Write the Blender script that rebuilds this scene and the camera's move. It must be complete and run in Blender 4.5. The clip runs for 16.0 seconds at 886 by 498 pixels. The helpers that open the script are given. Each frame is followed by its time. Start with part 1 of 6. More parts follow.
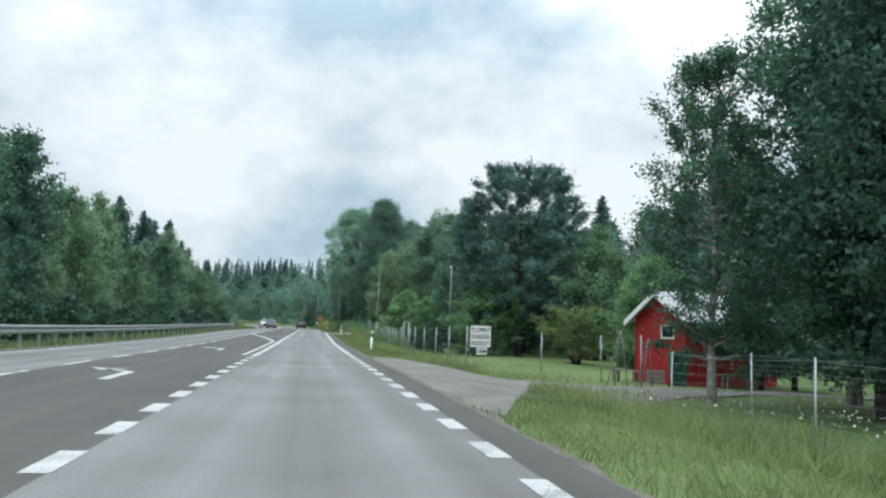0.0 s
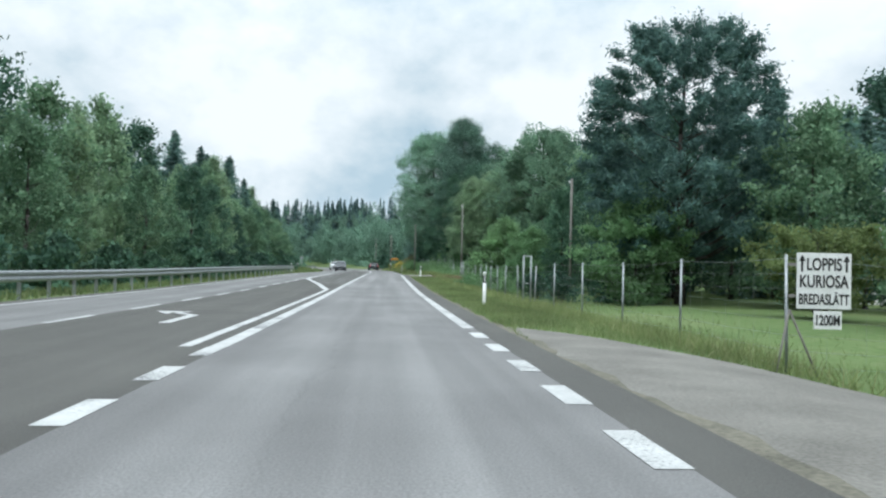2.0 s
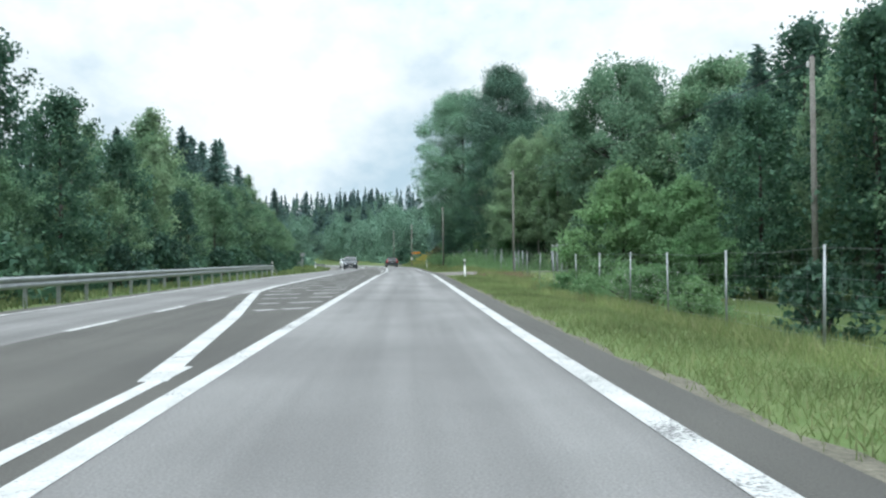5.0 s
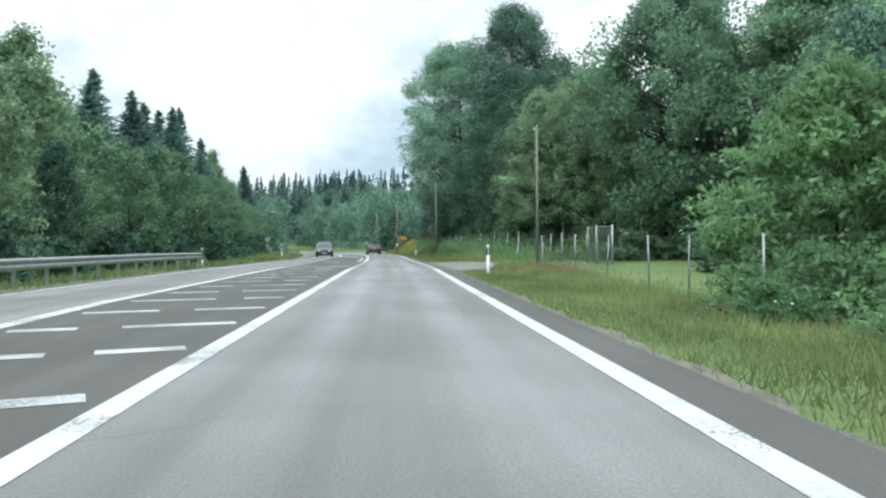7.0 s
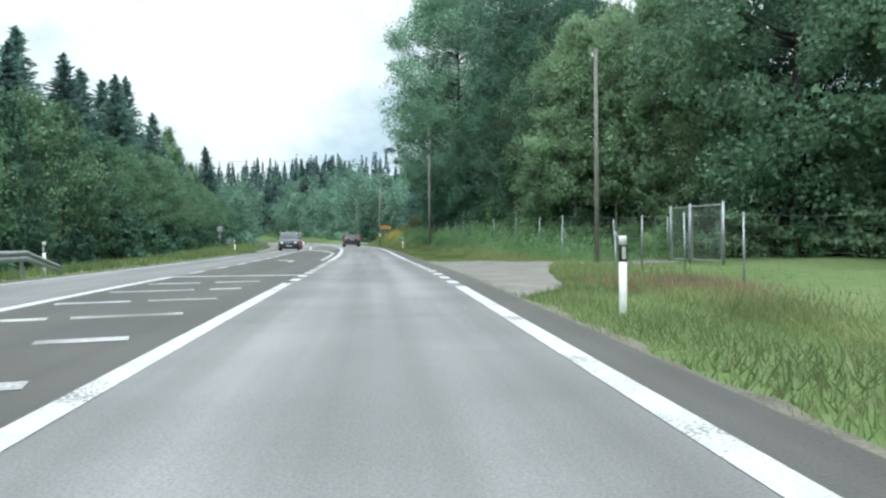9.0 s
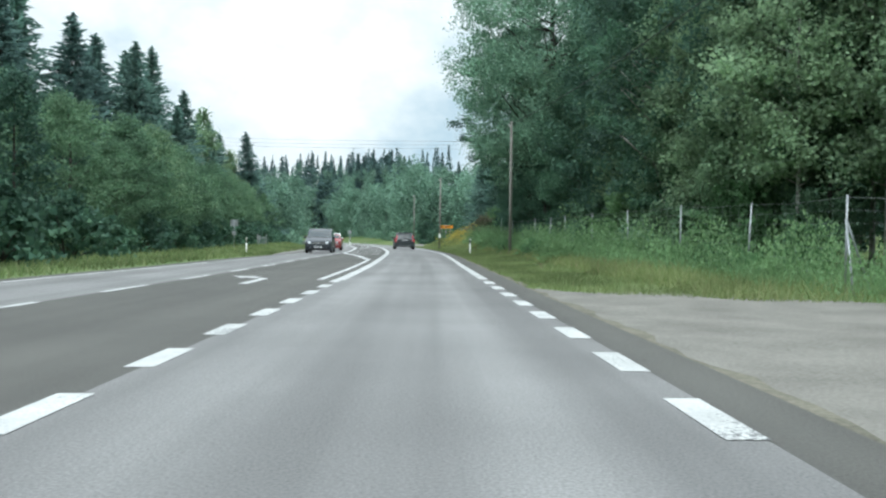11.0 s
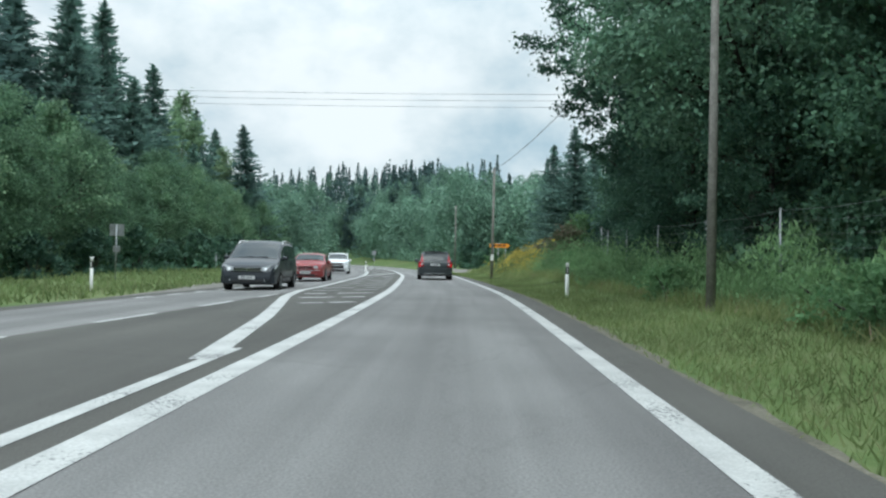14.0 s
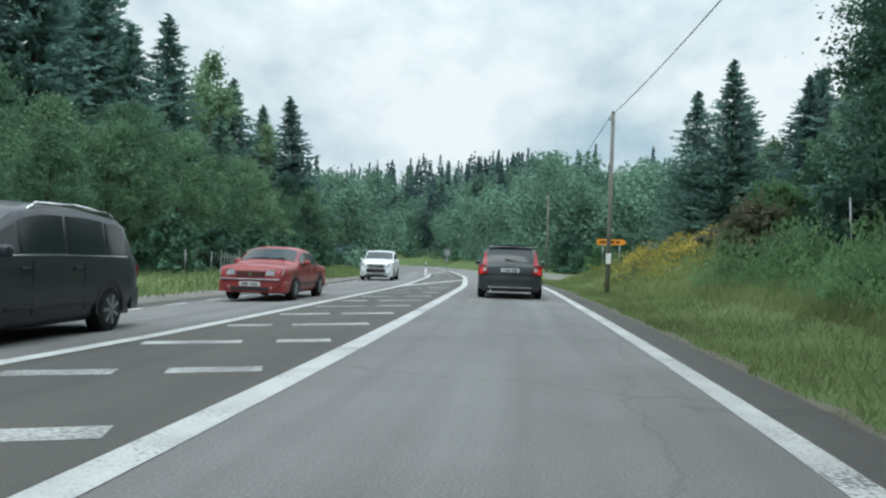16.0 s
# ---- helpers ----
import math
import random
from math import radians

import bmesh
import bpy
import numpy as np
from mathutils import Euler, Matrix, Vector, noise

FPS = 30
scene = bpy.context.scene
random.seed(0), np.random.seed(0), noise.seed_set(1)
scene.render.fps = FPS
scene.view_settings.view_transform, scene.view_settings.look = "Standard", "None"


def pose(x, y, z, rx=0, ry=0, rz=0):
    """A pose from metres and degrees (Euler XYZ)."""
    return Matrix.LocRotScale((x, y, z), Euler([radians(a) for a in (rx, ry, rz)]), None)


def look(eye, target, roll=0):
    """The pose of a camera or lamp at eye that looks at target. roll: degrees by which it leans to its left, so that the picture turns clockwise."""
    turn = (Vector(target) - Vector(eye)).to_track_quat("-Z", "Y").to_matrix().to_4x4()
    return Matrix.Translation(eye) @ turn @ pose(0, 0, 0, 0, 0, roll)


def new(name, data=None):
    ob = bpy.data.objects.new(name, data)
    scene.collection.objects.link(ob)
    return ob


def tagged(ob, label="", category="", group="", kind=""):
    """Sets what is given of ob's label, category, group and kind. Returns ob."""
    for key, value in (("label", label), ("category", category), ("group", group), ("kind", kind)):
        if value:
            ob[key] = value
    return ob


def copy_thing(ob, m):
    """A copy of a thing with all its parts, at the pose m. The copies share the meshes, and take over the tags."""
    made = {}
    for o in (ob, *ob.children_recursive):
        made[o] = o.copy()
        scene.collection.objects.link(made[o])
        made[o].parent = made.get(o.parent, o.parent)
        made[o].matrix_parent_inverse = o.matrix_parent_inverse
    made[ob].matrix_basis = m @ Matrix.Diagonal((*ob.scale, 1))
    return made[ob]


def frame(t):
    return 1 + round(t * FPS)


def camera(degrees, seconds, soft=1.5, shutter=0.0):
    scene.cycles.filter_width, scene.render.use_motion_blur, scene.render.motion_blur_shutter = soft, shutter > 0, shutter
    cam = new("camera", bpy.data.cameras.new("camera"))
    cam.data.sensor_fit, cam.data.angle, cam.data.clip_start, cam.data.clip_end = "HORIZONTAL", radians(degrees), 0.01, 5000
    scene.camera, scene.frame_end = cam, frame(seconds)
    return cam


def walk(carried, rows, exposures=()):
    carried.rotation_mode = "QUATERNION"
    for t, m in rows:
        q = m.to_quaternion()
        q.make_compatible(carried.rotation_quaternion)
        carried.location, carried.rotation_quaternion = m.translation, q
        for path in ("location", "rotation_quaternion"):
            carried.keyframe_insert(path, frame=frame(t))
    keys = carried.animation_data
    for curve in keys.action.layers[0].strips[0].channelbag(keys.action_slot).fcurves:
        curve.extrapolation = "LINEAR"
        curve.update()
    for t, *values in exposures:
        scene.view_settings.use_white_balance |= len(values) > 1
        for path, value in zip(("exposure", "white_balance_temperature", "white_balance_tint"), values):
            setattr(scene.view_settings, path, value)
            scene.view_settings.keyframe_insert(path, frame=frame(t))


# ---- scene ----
cam = camera(58.4, 16.0, 2.3)
METRES, EYE, TILT, LEAN, TURN = 150.0, 1.08, -3.72, 0.0, -9.35
ROWS = [
    (0.0, 0.0, 0.0, 0.0, -0.41, 9.56, -2.41),
    (0.5, -0.005, 0.031, 0.0019, 1.27, 8.82, -3.61),
    (1.0, -0.0097, 0.062, 0.0037, 2.67, 7.57, -3.74),
    (1.5, -0.0143, 0.0931, 0.0055, 3.95, 6.21, -2.91),
    (2.0, -0.0191, 0.1247, 0.0073, 4.89, 5.06, -1.66),
    (2.5, -0.0242, 0.1567, 0.0089, 5.74, 4.13, -0.16),
    (3.0, -0.0299, 0.1881, 0.0108, 5.51, 4.22, 1.07),
    (3.5, -0.035, 0.2185, 0.0128, 5.41, 4.64, 1.5),
    (6.0, -0.0597, 0.3636, 0.0231, 6.74, 4.24, -0.63),
    (6.5, -0.0645, 0.393, 0.0248, 6.33, 3.83, -0.54),
    (7.0, -0.0692, 0.4226, 0.0267, 5.2, 3.62, 0.05),
    (7.5, -0.0735, 0.4515, 0.0286, 3.84, 3.38, 0.57),
    (8.0, -0.0779, 0.4823, 0.0306, 3.26, 3.39, 0.77),
    (8.5, -0.0826, 0.5111, 0.0323, 3.31, 3.28, 0.58),
    (9.0, -0.0868, 0.5402, 0.0349, 3.96, 2.89, 0.32),
    (9.5, -0.091, 0.5715, 0.037, 5.08, 2.8, -0.15),
    (12.0, -0.1153, 0.7287, 0.0466, 9.18, 3.62, -1.61),
    (12.5, -0.1205, 0.7607, 0.0488, 9.03, 4.06, -1.85),
    (13.0, -0.126, 0.7924, 0.051, 8.86, 4.42, -1.87),
    (13.5, -0.1317, 0.8233, 0.0531, 9.31, 4.57, -1.91),
    (14.0, -0.1373, 0.8556, 0.0555, 11.37, 4.63, -1.95),
    (14.5, -0.1432, 0.8889, 0.0579, 13.98, 4.58, -2.41),
    (15.0, -0.1493, 0.9204, 0.0601, 17.26, 4.38, -2.83),
    (15.5, -0.1557, 0.9529, 0.0624, 18.17, 4.44, -3.2),
    (16.0, -0.1617, 0.9846, 0.0643, 17.89, 4.47, -2.93),
]
walk(cam, [(t, pose(0, 0, EYE, TILT, LEAN, TURN) @ pose(METRES * x, METRES * y, METRES * z, 90 + pitch, roll, yaw)) for t, x, y, z, yaw, pitch, roll in ROWS], [(0.0, -0.15, 5920, 6.0), (3.5, 0.05, 5950, 5.5), (6.0, 0.15, 5980, 5.5), (9.0, 0.25, 5980, 4.0), (12.0, 0.05, 5950, 3.5), (16.0, -0.2, 5900, 2.0)])

# ---- light ----
world = bpy.data.worlds.new("world")
scene.world = world
world.use_nodes = True
SUN_ELEV, SUN_TURN, ZENITH = 58.0, 190.0, 2.9


def build_sky():
    nt = world.node_tree
    nt.nodes.clear()
    N, L = nt.nodes.new, nt.links.new
    out, bg = N("ShaderNodeOutputWorld"), N("ShaderNodeBackground")
    sky = N("ShaderNodeTexSky")
    sky.sky_type, sky.sun_disc = "NISHITA", False
    sky.sun_elevation, sky.sun_rotation = radians(SUN_ELEV), radians(SUN_TURN)
    dim = N("ShaderNodeVectorMath")
    dim.operation = "SCALE"
    dim.inputs["Scale"].default_value = 0.10
    L(sky.outputs[0], dim.inputs[0])
    tc, mp = N("ShaderNodeTexCoord"), N("ShaderNodeMapping")
    mp.inputs["Scale"].default_value = (1.0, 1.0, 1.45)
    mp.inputs["Location"].default_value = (3.1, 1.7, 0.4)
    L(tc.outputs["Generated"], mp.inputs[0])
    big, small = N("ShaderNodeTexNoise"), N("ShaderNodeTexNoise")
    for n, s, det, dist in ((big, 3.7, 7.0, 0.0), (small, 1.7, 3.0, 0.0)):
        n.inputs["Scale"].default_value, n.inputs["Detail"].default_value = s, det
        n.inputs["Roughness"].default_value = 0.54
        n.inputs["Distortion"].default_value = dist
        L(mp.outputs[0], n.inputs["Vector"])
    # grey undersides and white tops of the cloud layer
    tone = N("ShaderNodeValToRGB")
    e = tone.color_ramp.elements
    e[0].position, e[0].color = 0.37, (0.52, 0.64, 0.71, 1)
    e[1].position, e[1].color = 0.58, (1.03, 1.03, 1.02, 1)
    m = tone.color_ramp.elements.new(0.475)
    m.color = (0.80, 0.85, 0.87, 1)
    L(big.outputs[0], tone.inputs[0])
    # thin places let some of the blue sky through
    thin = N("ShaderNodeValToRGB")
    thin.color_ramp.elements[0].position, thin.color_ramp.elements[0].color = 0.35, (0.38, 0.38, 0.38, 1)
    thin.color_ramp.elements[1].position, thin.color_ramp.elements[1].color = 0.50, (0.0, 0.0, 0.0, 1)
    L(small.outputs[0], thin.inputs[0])
    mix = N("ShaderNodeMixRGB")
    L(thin.outputs[0], mix.inputs[0])
    L(tone.outputs[0], mix.inputs[1])
    L(dim.outputs[0], mix.inputs[2])
    # an overcast sky is brightest overhead
    sep, gain, lit = N("ShaderNodeSeparateXYZ"), N("ShaderNodeMapRange"), N("ShaderNodeVectorMath")
    gain.interpolation_type, lit.operation = "SMOOTHSTEP", "SCALE"
    for k, v in enumerate((0.2, 1.0, 1.0, ZENITH)):
        gain.inputs[k + 1].default_value = v
    L(tc.outputs["Generated"], sep.inputs[0])
    L(sep.outputs[2], gain.inputs[0])
    L(mix.outputs[0], lit.inputs[0])
    L(gain.outputs[0], lit.inputs["Scale"])
    L(lit.outputs[0], bg.inputs[0])
    bg.inputs[1].default_value = 1.02
    L(bg.outputs[0], out.inputs[0])


build_sky()
sun = new("sun", bpy.data.lights.new("sun", "SUN"))
sun.data.energy, sun.data.angle, sun.data.color = 1.3, radians(35), (1.0, 0.96, 0.9)
sun.matrix_world = look((0, 0, 60), (-60 * math.sin(radians(SUN_TURN)) / math.tan(radians(SUN_ELEV)), -60 * math.cos(radians(SUN_TURN)) / math.tan(radians(SUN_ELEV)), 0))

# ---- materials ----


def mat(name, c1, c2, scale=3.0, rough=0.8, metal=0.0, bump=0.0, bscale=40.0, spec=0.4, wear=0.5):
    """Two-scale mottled paint, stone, wood or metal."""
    m = bpy.data.materials.new(name)
    m.use_nodes = True
    nt = m.node_tree
    N, L = nt.nodes.new, nt.links.new
    p = nt.nodes["Principled BSDF"]
    p.inputs["Metallic"].default_value = metal
    p.inputs["Specular IOR Level"].default_value = spec
    tc = N("ShaderNodeTexCoord")
    a, b = N("ShaderNodeTexNoise"), N("ShaderNodeTexNoise")
    a.inputs["Scale"].default_value, a.inputs["Detail"].default_value = scale, 4
    b.inputs["Scale"].default_value, b.inputs["Detail"].default_value = bscale, 3
    L(tc.outputs["Object"], a.inputs["Vector"])
    L(tc.outputs["Object"], b.inputs["Vector"])
    mixf = N("ShaderNodeMix")
    mixf.inputs[0].default_value = wear
    L(a.outputs[0], mixf.inputs[2])
    L(b.outputs[0], mixf.inputs[3])
    r = N("ShaderNodeValToRGB")
    r.color_ramp.elements[0].position, r.color_ramp.elements[0].color = 0.35, (*c1, 1)
    r.color_ramp.elements[1].position, r.color_ramp.elements[1].color = 0.65, (*c2, 1)
    L(mixf.outputs[0], r.inputs[0])
    L(r.outputs[0], p.inputs["Base Color"])
    mr = N("ShaderNodeMapRange")
    mr.inputs[3].default_value, mr.inputs[4].default_value = max(rough - 0.08, 0.02), min(rough + 0.08, 1)
    L(a.outputs[0], mr.inputs[0])
    L(mr.outputs[0], p.inputs["Roughness"])
    if bump:
        bu = N("ShaderNodeBump")
        bu.inputs["Strength"].default_value, bu.inputs["Distance"].default_value = bump, 0.02
        L(b.outputs[0], bu.inputs["Height"])
        L(bu.outputs[0], p.inputs["Normal"])
    return m


LEAF_TONE = 0.95


def leaf_mat(name, dark, mid, light, through_light=0.3, bough_scale=0.55, saturation=0.95):
    """Leaves: each leaf has its own green, each tree its own shift; some light passes."""
    m = bpy.data.materials.new(name)
    m.use_nodes = True
    nt = m.node_tree
    N, L = nt.nodes.new, nt.links.new
    p, out = nt.nodes["Principled BSDF"], nt.nodes["Material Output"]
    geo, info = N("ShaderNodeNewGeometry"), N("ShaderNodeObjectInfo")
    r = N("ShaderNodeValToRGB")
    dark, mid, light = ([LEAF_TONE * (m_ + (c - m_) * 0.6) * b for c, m_, b in zip(shade, mid, (1.0, 1.0, 1.08))] for shade in (dark, mid, light))
    r.color_ramp.elements[0].color, r.color_ramp.elements[1].color = (*dark, 1), (*light, 1)
    k = r.color_ramp.elements.new(0.55)
    k.color = (*mid, 1)
    L(geo.outputs["Random Per Island"], r.inputs[0])
    hsv = N("ShaderNodeHueSaturation")
    hsv.inputs["Saturation"].default_value = saturation
    mr, mv = N("ShaderNodeMapRange"), N("ShaderNodeMapRange")
    mr.inputs[3].default_value, mr.inputs[4].default_value = 0.466, 0.504
    mv.inputs[3].default_value, mv.inputs[4].default_value = 1.2, 0.84
    L(info.outputs["Random"], mr.inputs[0])
    L(info.outputs["Random"], mv.inputs[0])
    L(mr.outputs[0], hsv.inputs["Hue"])
    tc, bough, span, both = N("ShaderNodeTexCoord"), N("ShaderNodeTexNoise"), N("ShaderNodeMapRange"), N("ShaderNodeMath")
    bough.inputs["Scale"].default_value, bough.inputs["Detail"].default_value = bough_scale, 3
    for k, v in enumerate((0.34, 0.66, 0.70, 1.32)):
        span.inputs[k + 1].default_value = v
    both.operation = "MULTIPLY"
    L(tc.outputs["Object"], bough.inputs["Vector"])
    L(bough.outputs[0], span.inputs[0])
    L(span.outputs[0], both.inputs[0])
    L(mv.outputs[0], both.inputs[1])
    L(both.outputs[0], hsv.inputs["Value"])
    L(r.outputs[0], hsv.inputs["Color"])
    L(hsv.outputs[0], p.inputs["Base Color"])
    p.inputs["Roughness"].default_value = 0.65
    p.inputs["Specular IOR Level"].default_value = 0.18
    tr, mx = N("ShaderNodeBsdfTranslucent"), N("ShaderNodeMixShader")
    L(hsv.outputs[0], tr.inputs[0])
    mx.inputs[0].default_value = through_light
    L(p.outputs[0], mx.inputs[1])
    L(tr.outputs[0], mx.inputs[2])
    L(mx.outputs[0], out.inputs[0])
    return m


def asphalt_mat(name, c1, c2, streak, tracks=0.0):
    """Worn chippings: aggregate grain, streaks along the road, polished wheel tracks, sealed cracks."""
    m = mat(name, c1, c2, 0.35, 0.85, 0, 0.5, 60, 0.3, 0.35)
    nt = m.node_tree
    N, L = nt.nodes.new, nt.links.new
    p = nt.nodes["Principled BSDF"]
    base = p.inputs["Base Color"].links[0].from_socket
    uv = N("ShaderNodeUVMap")

    def noise(scale, s, detail):
        mp, n = N("ShaderNodeMapping"), N("ShaderNodeTexNoise")
        mp.inputs["Scale"].default_value = scale
        n.inputs["Scale"].default_value, n.inputs["Detail"].default_value = s, detail
        L(uv.outputs[0], mp.inputs[0])
        L(mp.outputs[0], n.inputs["Vector"])
        return n.outputs[0]

    def calc(op, a, v, clamp=False):
        q = N("ShaderNodeMath")
        q.operation, q.use_clamp = op, clamp
        for k, x in enumerate((a, v)):
            if isinstance(x, (int, float)):
                q.inputs[k].default_value = x
            else:
                L(x, q.inputs[k])
        return q.outputs[0]

    def span(src, a, b, lo, hi):
        r = N("ShaderNodeMapRange")
        for k, x in enumerate((a, b, lo, hi)):
            r.inputs[k + 1].default_value = x
        L(src, r.inputs[0])
        return r.outputs[0]
    value = span(noise((1.6, 0.03, 1), 1.0, 3), 0.35, 0.65, 1 - streak, 1 + streak * 0.6)
    grain = span(noise((1, 1, 1), 55.0, 2), 0.3, 0.7, 0.82, 1.18)
    value = calc("MULTIPLY", value, grain)
    value = calc("MULTIPLY", value, span(noise((0.5, 0.08, 1), 1.0, 5), 0.3, 0.7, 0.9, 1.08))
    if tracks:
        sep = N("ShaderNodeSeparateXYZ")
        L(uv.outputs[0], sep.inputs[0])
        off = calc("ABSOLUTE", calc("SUBTRACT", calc("ABSOLUTE", sep.outputs[0], 0.0), 0.78), 0.0)
        value = calc("MULTIPLY", value, span(off, 0.12, 0.55, 1 + tracks, 1 - tracks * 0.6))
    # sealed cracks that wander across and along
    vo, wob = N("ShaderNodeTexVoronoi"), N("ShaderNodeMapping")
    vo.feature = "DISTANCE_TO_EDGE"
    vo.inputs["Scale"].default_value = 1.0
    wob.inputs["Scale"].default_value = (0.22, 0.085, 1)
    mixv = N("ShaderNodeVectorMath")
    wn = N("ShaderNodeTexNoise")
    wn.inputs["Scale"].default_value, wn.inputs["Detail"].default_value = 1.6, 4
    L(uv.outputs[0], wob.inputs[0])
    L(uv.outputs[0], wn.inputs["Vector"])
    sc = N("ShaderNodeVectorMath")
    sc.operation = "SCALE"
    sc.inputs["Scale"].default_value = 0.10
    L(wn.outputs["Color"], sc.inputs[0])
    L(wob.outputs[0], mixv.inputs[0])
    L(sc.outputs[0], mixv.inputs[1])
    L(mixv.outputs[0], vo.inputs["Vector"])
    crack = span(vo.outputs["Distance"], 0.0015, 0.004, 0.84, 1.0)
    gate = span(noise((0.11, 0.05, 1), 1.0, 2), 0.46, 0.56, 0.0, 1.0)
    crack = calc("ADD", calc("MULTIPLY", crack, gate), calc("SUBTRACT", 1.0, gate))
    value = calc("MULTIPLY", value, crack)
    hsv = N("ShaderNodeHueSaturation")
    L(base, hsv.inputs["Color"])
    L(value, hsv.inputs["Value"])
    L(hsv.outputs[0], p.inputs["Base Color"])
    return m


def clear_mat(name, tint, alpha_rough=0.05):
    m = bpy.data.materials.new(name)
    m.use_nodes = True
    p = m.node_tree.nodes["Principled BSDF"]
    p.inputs["Base Color"].default_value = (*tint, 1)
    p.inputs["Roughness"].default_value = alpha_rough
    p.inputs["Specular IOR Level"].default_value = 0.45
    return m


def lamp_mat(name, colour, strength):
    m = bpy.data.materials.new(name)
    m.use_nodes = True
    p = m.node_tree.nodes["Principled BSDF"]
    p.inputs["Base Color"].default_value = (*colour, 1)
    p.inputs["Roughness"].default_value = 0.15
    p.inputs["Emission Color"].default_value = (*colour, 1)
    p.inputs["Emission Strength"].default_value = strength
    return m


M_LANE = asphalt_mat("lane_asphalt", (0.158, 0.154, 0.150), (0.226, 0.221, 0.215), 0.18, 0.07)
M_DARK = asphalt_mat("dark_asphalt", (0.076, 0.073, 0.066), (0.106, 0.102, 0.092), 0.14)
M_GRAVEL = mat("gravel", (0.13, 0.122, 0.108), (0.24, 0.228, 0.202), 0.9, 0.95, 0, 0.8, 30, 0.2)
M_EDGE = mat("dusty_road_edge", (0.095, 0.09, 0.07), (0.20, 0.185, 0.145), 1.6, 0.95, 0, 0.9, 24, 0.2)


def worn_paint(name, lo, hi):
    """Thermoplastic marking, rubbed through to the road in specks."""
    m = mat(name, (0.36, 0.36, 0.35), (0.56, 0.56, 0.54), 2.5, 0.7, 0, 0.2, 50, 0.3)
    nt = m.node_tree
    N, L = nt.nodes.new, nt.links.new
    p = nt.nodes["Principled BSDF"]
    base = p.inputs["Base Color"].links[0].from_socket
    tc, n, big = N("ShaderNodeTexCoord"), N("ShaderNodeTexNoise"), N("ShaderNodeTexNoise")
    n.inputs["Scale"].default_value, n.inputs["Detail"].default_value = 34.0, 4
    big.inputs["Scale"].default_value, big.inputs["Detail"].default_value = 0.9, 3
    L(tc.outputs["Object"], n.inputs["Vector"])
    L(tc.outputs["Object"], big.inputs["Vector"])
    add, r = N("ShaderNodeMath"), N("ShaderNodeMapRange")
    L(n.outputs[0], add.inputs[0])
    L(big.outputs[0], add.inputs[1])
    r.inputs[1].default_value, r.inputs[2].default_value = lo, hi
    L(add.outputs[0], r.inputs[0])
    mx = N("ShaderNodeMixRGB")
    mx.inputs[1].default_value = (0.15, 0.15, 0.15, 1)
    L(r.outputs[0], mx.inputs[0])
    L(base, mx.inputs[2])
    L(mx.outputs[0], p.inputs["Base Color"])
    return m


M_LINE = worn_paint("road_paint", 0.76, 0.90)
M_FAINT = worn_paint("faded_road_paint", 0.80, 1.16)
M_STEEL = mat("galvanised_steel", (0.24, 0.255, 0.26), (0.4, 0.415, 0.42), 4, 0.45, 0.7, 0.05, 30)
M_WOOD = mat("weathered_wood", (0.15, 0.14, 0.125), (0.26, 0.25, 0.225), 6, 0.9, 0, 0.5, 25, 0.2)
M_BARK = mat("bark", (0.036, 0.033, 0.030), (0.095, 0.087, 0.077), 5, 0.95, 0, 0.8, 18, 0.1)
M_BIRCH = mat("birch_bark", (0.12, 0.11, 0.1), (0.5, 0.49, 0.45), 4, 0.85, 0, 0.4, 14, 0.2)
M_RED = mat("red_falun_paint", (0.26, 0.022, 0.025), (0.40, 0.035, 0.035), 3, 0.85, 0, 0.3, 30, 0.2)
M_WHITE = mat("white_paint", (0.68, 0.68, 0.66), (0.82, 0.82, 0.8), 5, 0.6, 0, 0.1, 40)
M_ROOF = mat("sheet_roof", (0.30, 0.31, 0.32), (0.55, 0.56, 0.56), 2, 0.5, 0.2, 0.2, 20)
M_BLACK = mat("black_plastic", (0.012, 0.012, 0.013), (0.03, 0.03, 0.032), 8, 0.5, 0, 0.05, 60)
M_RUBBER = mat("tyre_rubber", (0.012, 0.012, 0.012), (0.03, 0.03, 0.03), 9, 0.85, 0, 0.3, 50, 0.2)
M_GREENBIN = mat("green_plastic", (0.012, 0.06, 0.035), (0.02, 0.09, 0.05), 5, 0.5, 0, 0.05, 50)
M_ORANGE = mat("orange_sign", (0.78, 0.27, 0.015), (0.85, 0.33, 0.02), 4, 0.5, 0, 0.0, 40)
M_INK = mat("black_ink", (0.01, 0.01, 0.01), (0.03, 0.03, 0.03), 9, 0.7)
M_CHROME = mat("chrome", (0.6, 0.6, 0.6), (0.75, 0.75, 0.75), 3, 0.15, 1.0)
M_GLASS = clear_mat("car_glass", (0.022, 0.03, 0.032), 0.1)
M_REFLECT = mat("reflector", (0.55, 0.55, 0.55), (0.7, 0.7, 0.7), 30, 0.2, 0.3)
M_PLATE = mat("plate_face", (0.6, 0.6, 0.6), (0.72, 0.72, 0.72), 9, 0.5)
M_CABLE = mat("cable", (0.02, 0.02, 0.02), (0.04, 0.04, 0.04), 3, 0.6)
M_NET = mat("wire", (0.22, 0.24, 0.24), (0.36, 0.38, 0.38), 5, 0.5, 0.5)
M_TAIL = lamp_mat("tail_lamp", (0.27, 0.008, 0.014), 0.05)
M_BRAKE = lamp_mat("rear_lamp_lit", (0.6, 0.03, 0.03), 0.3)
